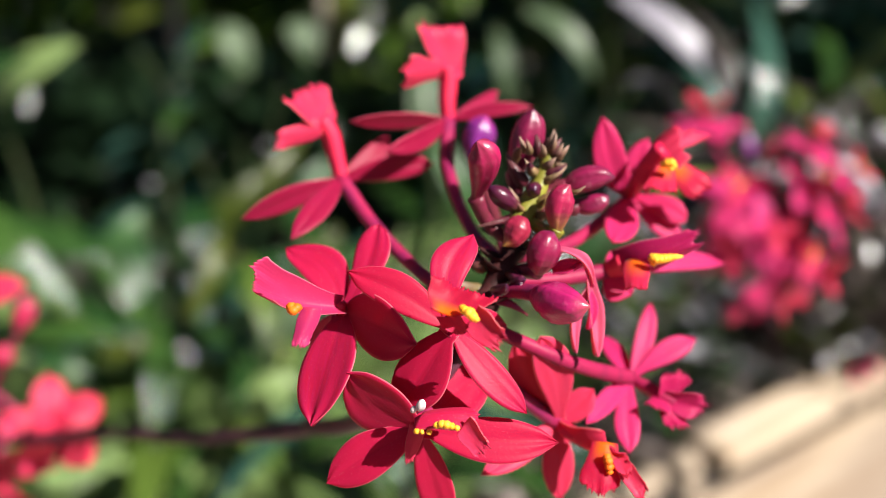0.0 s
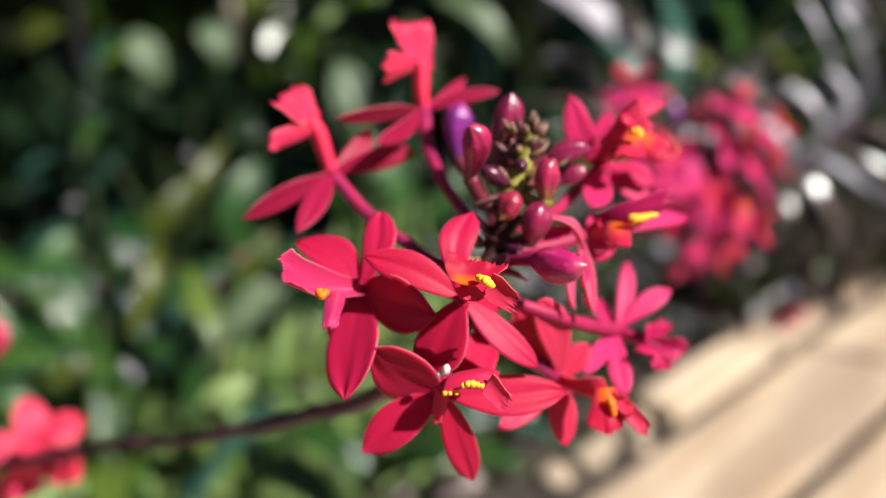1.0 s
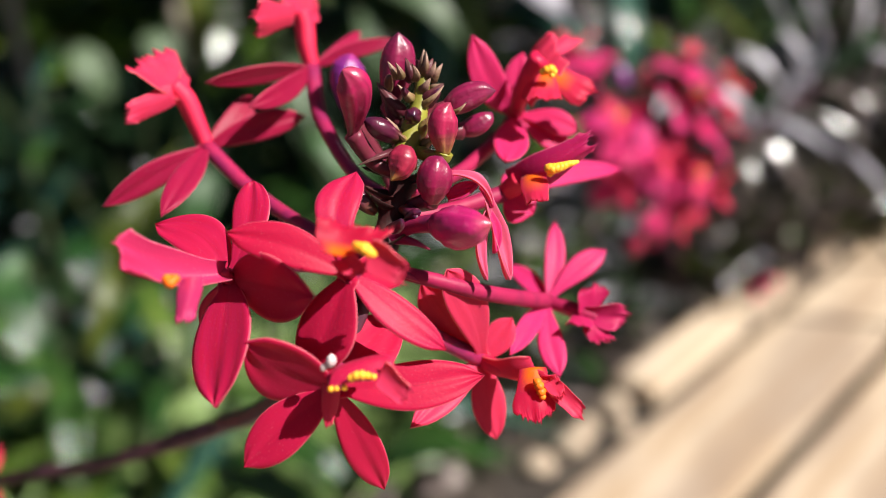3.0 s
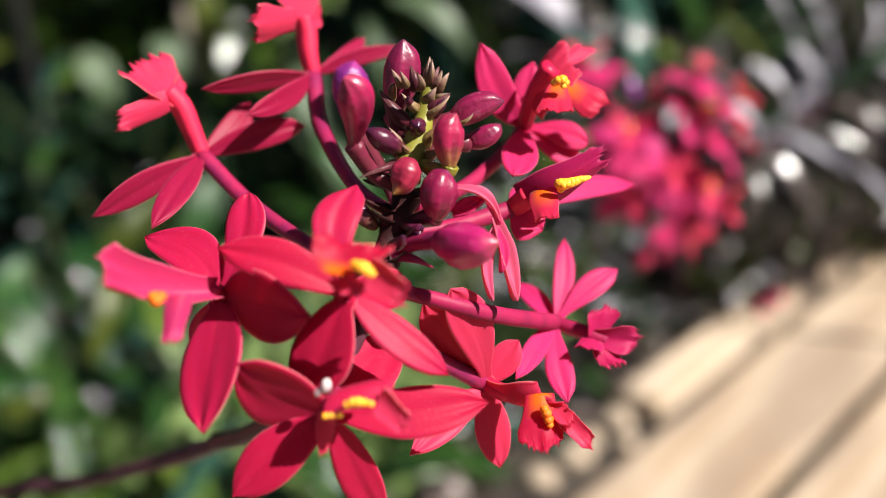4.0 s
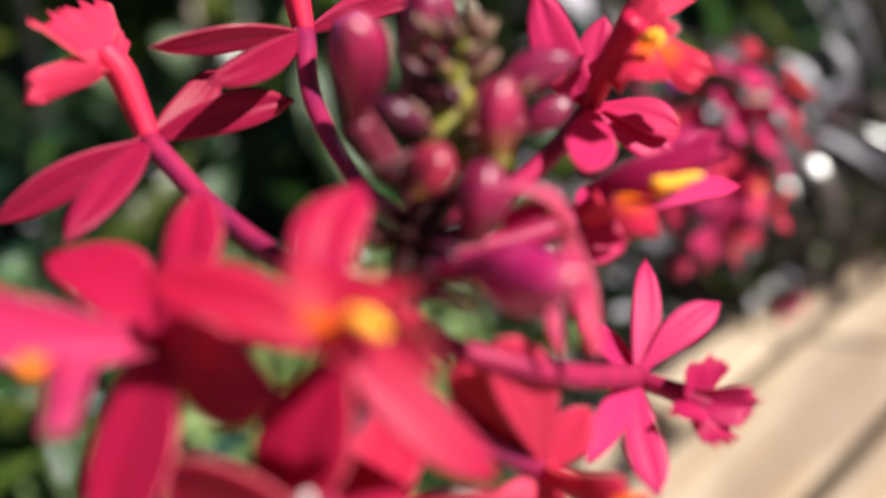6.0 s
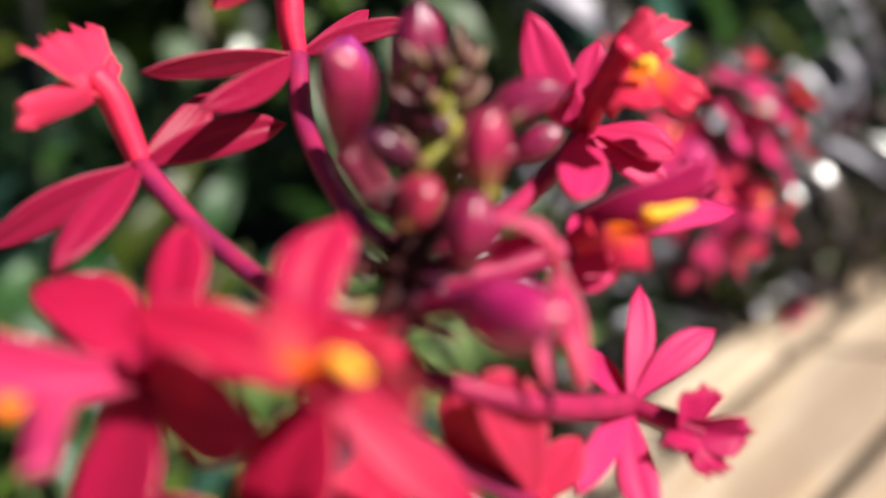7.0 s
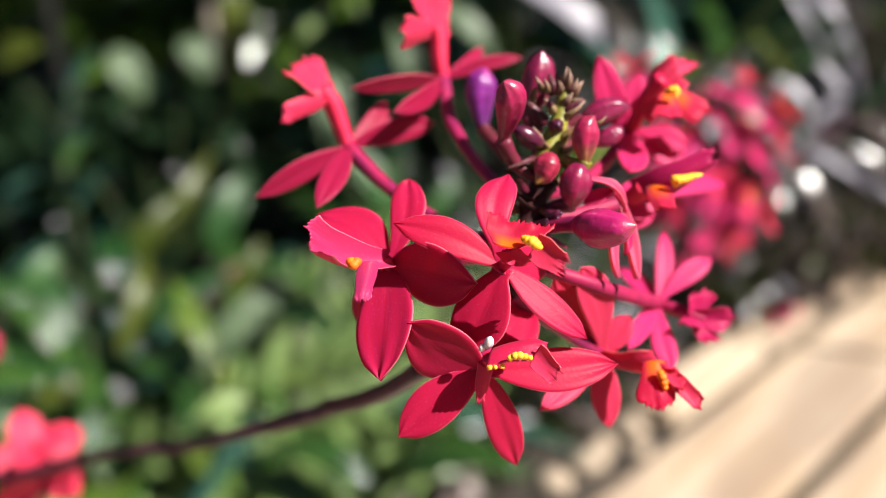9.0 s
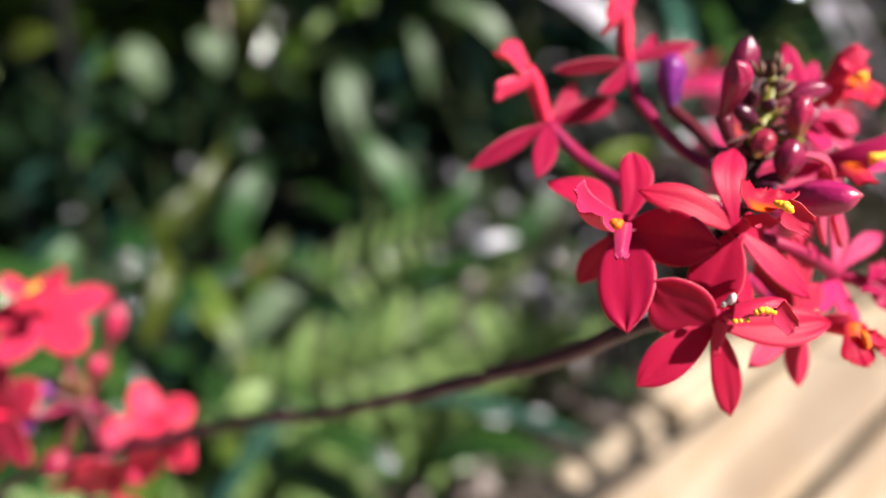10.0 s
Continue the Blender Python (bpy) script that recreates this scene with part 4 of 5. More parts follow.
blade("petal", LIP_PALE, limp, base=(0.0438, 0.1480, 0.5791), tip=(0.0415, 0.1452, 0.5698), face=(0.6, -0.8, 0.2), width=0.0019, bend=-0.08, curl=0.08, cup=0.8, ruffle=0.16, profile=strap_width, nu=20, nv=12, sweep=0.06, seed=104)
blade("petal", PINK, limp, base=(0.0436, 0.1480, 0.5784), tip=(0.0433, 0.1460, 0.5729), face=(0.6, -0.8, 0.2), width=0.0017, bend=0.06, curl=0.08, cup=0.7, ruffle=0.16, profile=strap_width, nu=20, nv=12, sweep=-0.08, seed=105)
settle(head)


# ---- two more flower heads, farther off ----
def plain_flower(parent, c, face, size, spin, foot, mat, seed, yellow=True):
    """A whole flower from its centre, the way it faces and its span; five spread petals and a lip."""
    face = Vector(face).normalized()
    u = face.orthogonal().normalized()
    w = face.cross(u)
    rnd = random.Random(seed)
    petals = []
    for k in range(5):
        a = spin + k * 2 * math.pi / 5 + 0.2 * (rnd.random() - 0.5)
        d = (u * math.cos(a) + w * math.sin(a)) * size * 500 + face * size * 90 * (rnd.random() - 0.6)
        petals.append((tuple(d), size * 330, 0.05, tuple(face), 0.04 * (rnd.random() - 0.5)))
    throat = face * size * 260
    lobes = []
    for k, wide in ((0, 190), (1, 150), (2, 150)):
        a = spin + (0.6, 2.7, -1.5)[k]
        out, side = u * math.cos(a) + w * math.sin(a), w * math.cos(a) - u * math.sin(a)
        tip = face * size * 340 + out * size * 260
        lobes.append((tuple(throat * 0.9), tuple(tip - side * size * wide / 2), tuple(tip + side * size * wide / 2), size * 70, 0.2, size * 25, LIP_SALMON))
    yellow_lumps = [(tuple(face * size * 330 + u * size * x), size * 24) for x in (-40, 0, 40)] if yellow else None
    flower(parent, c, face, petals, [(0, 0, 0), tuple(throat * 0.5), tuple(throat)], lobes, [foot, tuple((Vector(foot) + Vector(c)) / 2 + Vector((0, 0, -0.002)))], mat=mat, crest=yellow_lumps, bore=size * 36, seed=seed)


def far_head(name_label, centre, foot, flowers, buds, seed):
    ob = thing("orchid_inflorescence", name_label, "flower", foot[0])
    centre = Vector(centre)
    tube("peduncle", foot + [tuple(centre)], lambda s: 0.0024 - 0.0006 * s, STEM, ob, "dark slender stem", 12, 8, wobble=0.05)
    rnd = random.Random(seed)
    for k, (off, face, size, mat) in enumerate(flowers):
        plain_flower(ob, centre + mm(off), face, size, rnd.random() * 6, tuple(centre), mat, seed * 100 + k, k % 3 == 1)
    for k, (off, tip, width, mat) in enumerate(buds):
        bud(ob, centre + mm(off), centre + mm(tip), width, mat, seed * 50 + k, foot=tuple(centre))
    settle(ob)
    return ob

far_head("crimson orchid flower head with open flowers and pink buds", (-0.1165, 0.268, 0.494), [(-0.20, 0.42, 0.0), (-0.17, 0.36, 0.30), (-0.135, 0.30, 0.43)],
         [((17, 2, -15), (0.55, -0.60, 0.5), 0.034, LIP_SALMON), ((-7, 4, 26), (0.0, -0.45, 0.9), 0.039, LIP_SALMON), ((-20, -8, 2), (-0.6, -0.7, 0.3), 0.036, LIP_SALMON),
          ((6, -9, -21), (0.2, -0.6, -0.5), 0.036, LIP_SALMON)],
         [((9, 6, 16), (12, 8, 27), 0.006, BUD), ((4, 3, 6), (5, 3, 13), 0.006, BUD), ((-8, -2, 3), (-13, -4, 8), 0.005, BUD_PURPLE), ((-6, -8, -12), (-10, -13, -17), 0.007, BUD),
          ((3, -4, -9), (8, -8, -14), 0.006, BUD), ((0, 0, 2), (0, -3, 9), 0.005, BUD_GREEN), ((-3, 0, 2), (-5, -2, 9), 0.004, BUD_GREEN), ((-14, 0, -4), (-22, -4, -6), 0.005, BUD_PURPLE)], 11)
far_head("magenta orchid flower head, a round cluster", (0.1600, 0.4060, 0.512), [(0.22, 0.98, 0.0), (0.21, 0.80, 0.26), (0.18, 0.52, 0.455)],
         [((-27, 8, 36), (-0.1, -0.2, 1.3), 0.036, PINK_FAR), ((-13, -4, 8), (-0.2, -0.8, 0.7), 0.037, PINK_FAR), ((17, -2, 29), (0.6, -0.3, 1.3), 0.031, PINK_FAR), ((25, -12, 4), (1.0, -0.6, 0.6), 0.034, PINK_FAR),
          ((10, -12, -14), (0.6, -0.9, 0.2), 0.037, PINK_FAR), ((-13, -6, -14), (-0.1, -0.8, 0.1), 0.037, PINK_FAR), ((4, -15, -30), (0.5, -0.7, -0.2), 0.036, PINK_FAR), ((15, -6, 14), (0.8, -0.7, 0.8), 0.032, PINK_FAR),
          ((-2, -14, -6), (0.3, -1.0, 0.4), 0.034, PINK_FAR),
          ((20, -12, -22), (0.8, -0.7, 0.0), 0.034, PINK_FAR), ((30, -6, 18), (0.9, -0.4, 0.8), 0.030, PINK_FAR)],
         [((-6, 4, 22), (-9, 5, 34), 0.006, BUD_PURPLE), ((0, 0, 20), (2, -1, 33), 0.006, BUD), ((-10, -14, -36), (-15, -17, -46), 0.008, BUD), ((5, 2, 18), (9, 1, 28), 0.005, BUD_DARK)], 12)


# ---- foliage ----
def leaf_mesh(name, mat, width, bend, curl, profile=leaf_width, seed=0, cup=0.25, nu=10, nv=6, thick=0.012):
    v, f, at = blade_data(tip=(0, 1, 0), face=(0, 0, 1), width=width, bend=bend, curl=curl, cup=cup, thick=thick, profile=profile, nu=nu, nv=nv, ruffle=0.02, seed=seed)
    me = bpy.data.meshes.new(name)
    me.from_pydata(v, [], f)
    me.materials.append(mat)
    me.polygons.foreach_set("use_smooth", [True] * len(me.polygons))
    for key, values in at.items():
        me.attributes.new(key, "FLOAT", "POINT").data.foreach_set("value", values)
    return me


LEAVES = {m: [leaf_mesh("leaf", m, 0.20 + 0.05 * k, 0.06 + 0.03 * k, -0.10 - 0.09 * k, seed=k) for k in range(4)] for m in (LEAF, LEAF_LIGHT, LEAF_SHADE, LEAF_DARK, LEAF_PALE_SHEEN)}
STRAPS = {m: [leaf_mesh("leaf", m, 0.09 + 0.02 * k, 0.10 + 0.05 * k, -0.25 - 0.15 * k, strap_width, seed=9 + k, nu=16) for k in range(3)] for m in (LEAF, LEAF_LIGHT, LEAF_SHADE, LEAF_DARK, LEAF_PALE_SHEEN, LEAF_MAUVE)}


NARROW = {m: [leaf_mesh("leaf", m, 0.042 + 0.012 * k, 0.08 + 0.05 * k, -0.22 - 0.15 * k, strap_width, seed=19 + k, nu=16) for k in range(3)] for m in (LEAF_DARK, LEAF_MAUVE, LEAF_LIGHT, LEAF)}


def aimed(at, way, face, size):
    """A pose that lays +Y along way with +Z towards face."""
    y = Vector(way).normalized()
    z = Vector(face) - y * Vector(face).dot(y)
    z = z.normalized() if z.length > 1e-4 else y.orthogonal().normalized()
    x = y.cross(z)
    return Matrix.Translation(at) @ Matrix((x, y, z)).transposed().to_4x4() @ Matrix.Scale(size, 4)


def hang(me, parent, pose_world, name="leaf"):
    ob = new(name, me)
    ob.parent = parent
    ob.matrix_parent_inverse = Matrix.Translation(-parent.location)
    ob.matrix_basis = pose_world
    return ob


def cane(rnd, x, y, height, lean, leaf, mats, label, bare=0.2, step=0.028):
    """A reed-like orchid cane with leaves in two ranks."""
    ob = thing("orchid_cane", label, "plant", (x, y, 0), group="leafy orchid canes in the bed")
    foot, top = Vector((x, y, 0)), Vector((x + lean[0], y + lean[1], height))
    mid = foot.lerp(top, 0.5) + Vector((-lean[0] * 0.2, -lean[1] * 0.2, 0))
    line = smooth_line([foot, mid, top], 8)
    v, f, at = tube_data(line, lambda s: 0.0042 - 0.0016 * s, 8, wobble=0.1, seed=rnd.randint(0, 999))
    stem = mesh_object("stem", v, f, CANE, ob, "", at)
    stem.matrix_parent_inverse = Matrix.Translation(-ob.location)
    plane = rnd.random() * math.pi
    n = max(3, int(height * (1 - bare) / step))
    for k in range(n):
        s = bare + (1 - bare) * (k + 0.5) / n
        p = line[min(len(line) - 1, int(s * (len(line) - 1)))]
        a = plane + math.pi * (k % 2) + 0.6 * (rnd.random() - 0.5)
        out = Vector((math.cos(a), math.sin(a), 0))
        way = out * (0.75 + 0.3 * rnd.random()) + Vector((0, 0, 0.75 - 0.5 * (1 - s) + 0.3 * (rnd.random() - 0.5)))
        hang(rnd.choice(LEAVES[rnd.choice(mats)]), ob, aimed(p, way, Vector((0, 0, 1)) - out * 0.4, leaf * (0.75 + 0.5 * rnd.random())))
    return ob


def tuft(rnd, x, y, n, length, mats, label, name="strap_leaf_clump", spread=0.8, z=0.0, upright=0.9, kinds=None):
    ob = thing(name, label, "plant", (x, y, z), group="strap-leaved clumps")
    for k in range(n):
        a = rnd.random() * 2 * math.pi
        out = Vector((math.cos(a), math.sin(a), 0))
        way = out * spread * (0.3 + rnd.random()) + Vector((0, 0, upright))
        hang(rnd.choice((kinds or STRAPS)[rnd.choice(mats)]), ob, aimed(Vector((x, y, z)) + out * 0.01, way, Vector((0, 0, 1)) - out * 0.2, length * (0.6 + 0.5 * rnd.random())))
    return ob


rnd = random.Random(5)
CANE_LABEL = "leafy green orchid cane growing in the bed"
for row, (y, count, hmin, hmax) in enumerate(((0.68, 7, 0.14, 0.25), (0.82, 9, 0.20, 0.32), (0.98, 10, 0.22, 0.32), (1.18, 10, 0.25, 0.36), (1.42, 11, 0.30, 0.44), (1.7, 12, 0.36, 0.56))):
    for k in range(count):
        x = -0.62 - 0.32 * row / 2 + (0.85 + 0.45 * row) * (k + rnd.random() * 0.8) / count
        # rear rows get darker leaf colours in place of the shade back there
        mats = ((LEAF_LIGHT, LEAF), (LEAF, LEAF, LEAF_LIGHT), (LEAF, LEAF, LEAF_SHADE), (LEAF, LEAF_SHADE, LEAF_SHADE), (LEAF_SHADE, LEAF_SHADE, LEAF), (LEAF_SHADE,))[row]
        if (x > 0.05 and y < 1.3) or x > 0.28 or (row > 1 and k % 3 == 1) or (row in (2, 3, 4) and k % 3 and x < 0.0):
            continue
        cane(rnd, x, y + 0.14 * (rnd.random() - 0.5), hmin + (hmax - hmin) * rnd.random(), (0.3 * (rnd.random() - 0.5), 0.2 * (rnd.random() - 0.6)), 0.095 + 0.06 * rnd.random(), mats, CANE_LABEL)

# arching green strap leaves between the canes
for x, y, n, ln in ((-0.08, 0.92, 11, 0.36), (-0.27, 0.98, 11, 0.38), (-0.16, 1.22, 8, 0.40), (0.02, 1.30, 12, 0.48)):
    tuft(rnd, x, y, n, ln * 0.8, (LEAF, LEAF_SHADE, LEAF), "clump of arching green strap leaves in the bed", spread=0.7)

# dark glossy strap leaves behind the boards
for x, y, n, ln in ((0.72, 1.62, 16, 0.66), (1.0, 1.60, 20, 0.70), (0.50, 1.75, 12, 0.60), (1.35, 1.8, 22, 0.75), (1.1, 1.42, 12, 0.5)):
    tuft(rnd, x, y, int(n * 1.7), ln, (LEAF_DARK, LEAF_MAUVE, LEAF_DARK, LEAF, LEAF_LIGHT, LEAF), "clump of dark and silvery glossy purplish strap leaves", kinds=NARROW)
for x, y, n, ln in ((0.30, 1.22, 14, 0.16), (0.45, 1.32, 14, 0.18), (0.60, 1.42, 14, 0.2), (0.40, 1.48, 12, 0.22), (0.75, 1.52, 14, 0.22), (0.18, 1.2, 10, 0.16), (0.60, 1.27, 8, 0.12), (0.88, 1.46, 10, 0.16)):
    tuft(rnd, x, y, n, ln, (LEAF_MAUVE, LEAF_MAUVE, LEAF_LIGHT, LEAF_DARK), "low clump of mixed green and dark leaves")

# a long green strap leaf arching in from the side
arch = thing("arching_leaf", "long arching green strap leaf of a tall plant", "plant", (0.75, 1.0, 0.0))
tube("stem", [(0.75, 1.0, 0.0), (0.74, 0.98, 0.40), (0.66, 0.88, 0.60), (0.47, 0.695, 0.588)], lambda s: 0.006 - 0.003 * s, STEM, arch, "", 10, 6).matrix_parent_inverse = Matrix.Translation(-arch.location)
hang(STRAPS[LEAF_LIGHT][1], arch, aimed((0.47, 0.695, 0.588), (-0.188, 0.022, -0.060), (0, -0.6, 1), 0.20))

# dry grey canes standing among the green ones
for x, y, h, lean in ((-0.56, 1.86, 0.75, 0.03), (-0.27, 1.92, 0.78, 0.03)):
    ob = thing("dry_cane", "bare pale grey dead cane standing upright", "plant", (x, y, 0), group="dry canes")
    tube("stem", [(x, y, 0), (x + lean * 0.4, y, h * 0.5), (x + lean, y, h)], lambda s: 0.011 - 0.002 * s, DRY, ob, "", 10, 8, wobble=0.15).matrix_parent_inverse = Matrix.Translation(-ob.location)

# fern fronds low in front of the canes
PINNA = [leaf_mesh("leaflet", LEAF_FERN, 0.17 + 0.02 * k, 0.03, -0.12, seed=30 + k, nu=8, nv=4) for k in range(3)]


def frond(points, n, size, label, up=(0.30, -0.06, 1.0), down=(0.38, -0.2, -0.95)):
    ob = thing("fern_frond", label, "fern", points[0])
    line = smooth_line(points, 12)
    v, f, at = tube_data(line, lambda s: 0.002 - 0.0012 * s, 8)
    mesh_object("stalk", v, f, CANE, ob, "", at).matrix_parent_inverse = Matrix.Translation(-ob.location)
    for k in range(n):
        s = 0.22 + 0.77 * k / (n - 1)
        i = min(len(line) - 2, int(s * (len(line) - 1)))
        for way in (up, down):
            way = Vector(way) + Vector((rnd.uniform(-0.08, 0.08), rnd.uniform(-0.1, 0.1), rnd.uniform(-0.05, 0.05)))
            hang(rnd.choice(PINNA), ob, aimed(line[i], way, (0.15, -0.9, 0.45), size * rnd.uniform(0.85, 1.1) * math.sin(math.pi * (0.28 + 0.62 * s)) ** 0.7), "leaflet")


FERN_LABEL = "pale green fern frond arching over the bed"
frond([(-0.22, 0.90, 0.0), (-0.19, 0.86, 0.11), (-0.137, 0.84, 0.162), (-0.095, 0.85, 0.183), (-0.023, 0.86, 0.194), (0.039, 0.88, 0.207), (0.101, 0.905, 0.227), (0.151, 0.93, 0.244)], 16, 0.085, FERN_LABEL)
frond([(-0.20, 1.05, 0.0), (-0.16, 0.98, 0.15), (-0.108, 0.98, 0.209), (-0.052, 0.99, 0.242), (0.011, 1.0, 0.275), (0.067, 1.01, 0.294)], 11, 0.07, FERN_LABEL)
frond([(-0.30, 1.00, 0.0), (-0.36, 0.85, 0.22), (-0.40, 0.72, 0.27), (-0.43, 0.62, 0.24)], 14, 0.060, FERN_LABEL, (-0.3, -0.3, 0.9), (-0.3, -0.4, -0.8))


def rosette(foot, top, leaves, label):
    """A plant with a leaning stem and a head of long leaves: (way, length, material)."""
    ob = thing("strap_leaf_plant", label, "plant", foot)
    foot, top = Vector(foot), Vector(top)
    tube("stem", [foot, foot.lerp(top, 0.5) + Vector((0, 0, 0.06)), top], lambda s: 0.006 - 0.002 * s, STEM, ob, "", 10, 8).matrix_parent_inverse = Matrix.Translation(-ob.location)
    for k, (way, length, mat) in enumerate(leaves):
        hang(STRAPS[mat][k % 3], ob, aimed(top, way, Vector((0.2, -0.5, 1)), length))


# a long dark frond with strap leaflets reaches in over the boards
palm = thing("palm_frond", "dark palm-like frond, strap leaflets painted pale as lit above and dark as shaded below", "plant", (1.05, 1.15, 0.0))
ridge = smooth_line([(1.05, 1.15, 0.0), (0.95, 1.0, 0.45), (0.72, 0.86, 0.58), (0.53, 0.80, 0.469), (0.474, 0.785, 0.438), (0.423, 0.78, 0.412), (0.374, 0.78, 0.381)], 10)
v, f, at = tube_data(ridge, lambda s: 0.008 - 0.0055 * s, 10)
mesh_object("stalk", v, f, STEM, palm, "", at).matrix_parent_inverse = Matrix.Translation(-palm.location)
for k in range(14):
    i = 22 + int(k * 2.6)
    side = 1 if k % 2 else -1
    way = Vector((-0.45, -0.15, 0.8)) if side > 0 else Vector((0.55, -0.15, -0.55))
    way += Vector((rnd.uniform(-0.2, 0.2), rnd.uniform(-0.2, 0.2), rnd.uniform(-0.2, 0.2)))
    foot = ridge[min(i, len(ridge) - 1)]
    # upper leaflets are coloured as lit, lower ones as shaded
    leaf = blade("leaflet", ((LEAF_PALE_SHEEN, LEAF_PALE_SHEEN, LEAF_LIME) if side > 0 else (LEAF_DARK, LEAF_MAUVE, LEAF_DARK))[k % 3], palm, base=foot, tip=foot + way.normalized() * (0.12 + 0.05 * rnd.random()), face=(0.5, -0.5, 0.7), width=0.018, bend=0.05, curl=-0.05, cup=0.3, thick=0.001, profile=strap_width, seed=440 + k)
    leaf.matrix_parent_inverse = Matrix.Translation(-palm.location)
# its outermost leaflets: ones painted pale for reflected sky stand up, ones dark as shaded hang
for k, (at, way, width, mat) in enumerate((
        ((0.482, 0.782, 0.447), (0.002, -0.032, 0.075), 0.017, LEAF_PALE_SHEEN), ((0.451, 0.782, 0.429), (-0.040, -0.032, 0.064), 0.015, LEAF_PALE_SHEEN), ((0.429, 0.782, 0.416), (-0.055, -0.032, 0.069), 0.017, LEAF_PALE_SHEEN),
        ((0.402, 0.782, 0.399), (-0.057, -0.032, 0.057), 0.016, LEAF_PALE_SHEEN), ((0.507, 0.782, 0.467), (0.002, -0.032, 0.062), 0.015, LEAF_PALE_SHEEN), ((0.381, 0.782, 0.384), (-0.059, -0.032, 0.049), 0.013, LEAF_DARK),
        ((0.429, 0.782, 0.414), (0.074, -0.032, -0.040), 0.015, LEAF_DARK), ((0.397, 0.782, 0.397), (0.032, -0.032, -0.047), 0.020, LEAF_DARK), ((0.456, 0.782, 0.431), (0.049, -0.032, -0.024), 0.011, LEAF_DARK),
        ((0.381, 0.782, 0.385), (0.007, -0.032, -0.036), 0.014, LEAF_DARK), ((0.466, 0.782, 0.438), (0.039, -0.032, 0.042), 0.025, LEAF_MID), ((0.413, 0.782, 0.408), (0.071, -0.032, -0.048), 0.014, LEAF_MAUVE))):
    leaf = blade("leaflet", mat, palm, base=at, tip=Vector(at) + Vector(way), face=(0.3, -0.6, 0.7), width=width, bend=0.08, curl=-0.06, cup=0.3, thick=0.001, profile=strap_width, nu=14, nv=8, seed=460 + k)
    leaf.matrix_parent_inverse = Matrix.Translation(-palm.location)
rosette((0.52, 1.22, 0.0), (0.34, 1.02, 0.36),
        [((-1.0, 0.1, 0.6), 0.18, LEAF_DARK), ((-0.4, 0.2, 1.0), 0.20, LEAF_SHADE), ((0.2, 0.1, 1.0), 0.22, LEAF_SHADE), ((0.8, 0.1, 0.6), 0.20, LEAF_DARK), ((1.0, -0.2, 0.0), 0.2, LEAF_PALE_SHEEN), ((-0.8, -0.2, -0.2), 0.16, LEAF_LIGHT), ((0.5, -0.3, -0.5), 0.18, LEAF_DARK), ((-0.1, 0.3, 0.9), 0.24, LEAF_DARK)],
        "dark strap-leaved plant leaning over the boards, one leaf painted pale as sheen")

# broad pale leaves of the nearest canes
near = thing("orchid_cane", "leafy orchid cane with broad pale green leaves", "plant", (-0.40, 0.74, 0.0), group="leafy orchid canes in the bed")
tube("stem", [(-0.40, 0.74, 0.0), (-0.40, 0.72, 0.25), (-0.387, 0.69, 0.465)], lambda s: 0.0045 - 0.0015 * s, CANE, near, "", 8, 8).matrix_parent_inverse = Matrix.Translation(-near.location)
for at, way, size in (((-0.385, 0.69, 0.425), (0.12, -0.05, -0.055), 0.155), ((-0.388, 0.70, 0.46), (0.05, 0.10, 0.09), 0.13), ((-0.395, 0.71, 0.38), (0.12, -0.04, 0.02), 0.16), ((-0.40, 0.72, 0.30), (-0.10, -0.08, 0.05), 0.15), ((-0.40, 0.725, 0.27), (0.13, -0.03, 0.05), 0.15), ((-0.40, 0.73, 0.2), (0.10, -0.08, 0.04), 0.15)):
    hang(LEAVES[LEAF][1], near, aimed(at, way, (0.1, -0.5, 1), size))

rosette((-0.15, 0.93, 0.0), (-0.15, 0.915, 0.13),
        [((0.055, 0.03, 0.15), 0.19, LEAF), ((0.01, 0.04, 0.15), 0.17, LEAF), ((-0.05, 0.03, 0.12), 0.16, LEAF_LIGHT), ((-0.09, 0.01, 0.07), 0.17, LEAF), ((0.10, 0.0, 0.07), 0.17, LEAF), ((0.03, -0.06, 0.06), 0.16, LEAF), ((-0.04, -0.06, 0.04), 0.15, LEAF)],
        "pale green strap-leaved plant in the bed")
rosette((-0.34, 0.98, 0.0), (-0.33, 0.96, 0.14),
        [((0.02, 0.0, 0.16), 0.15, LEAF), ((0.16, 0.02, 0.14), 0.28, LEAF), ((-0.04, 0.0, 0.13), 0.20, LEAF), ((-0.10, 0.0, 0.07), 0.18, LEAF), ((0.08, -0.04, 0.05), 0.18, LEAF), ((0.0, -0.08, 0.06), 0.16, LEAF)],
        "olive green strap-leaved plant in the bed")

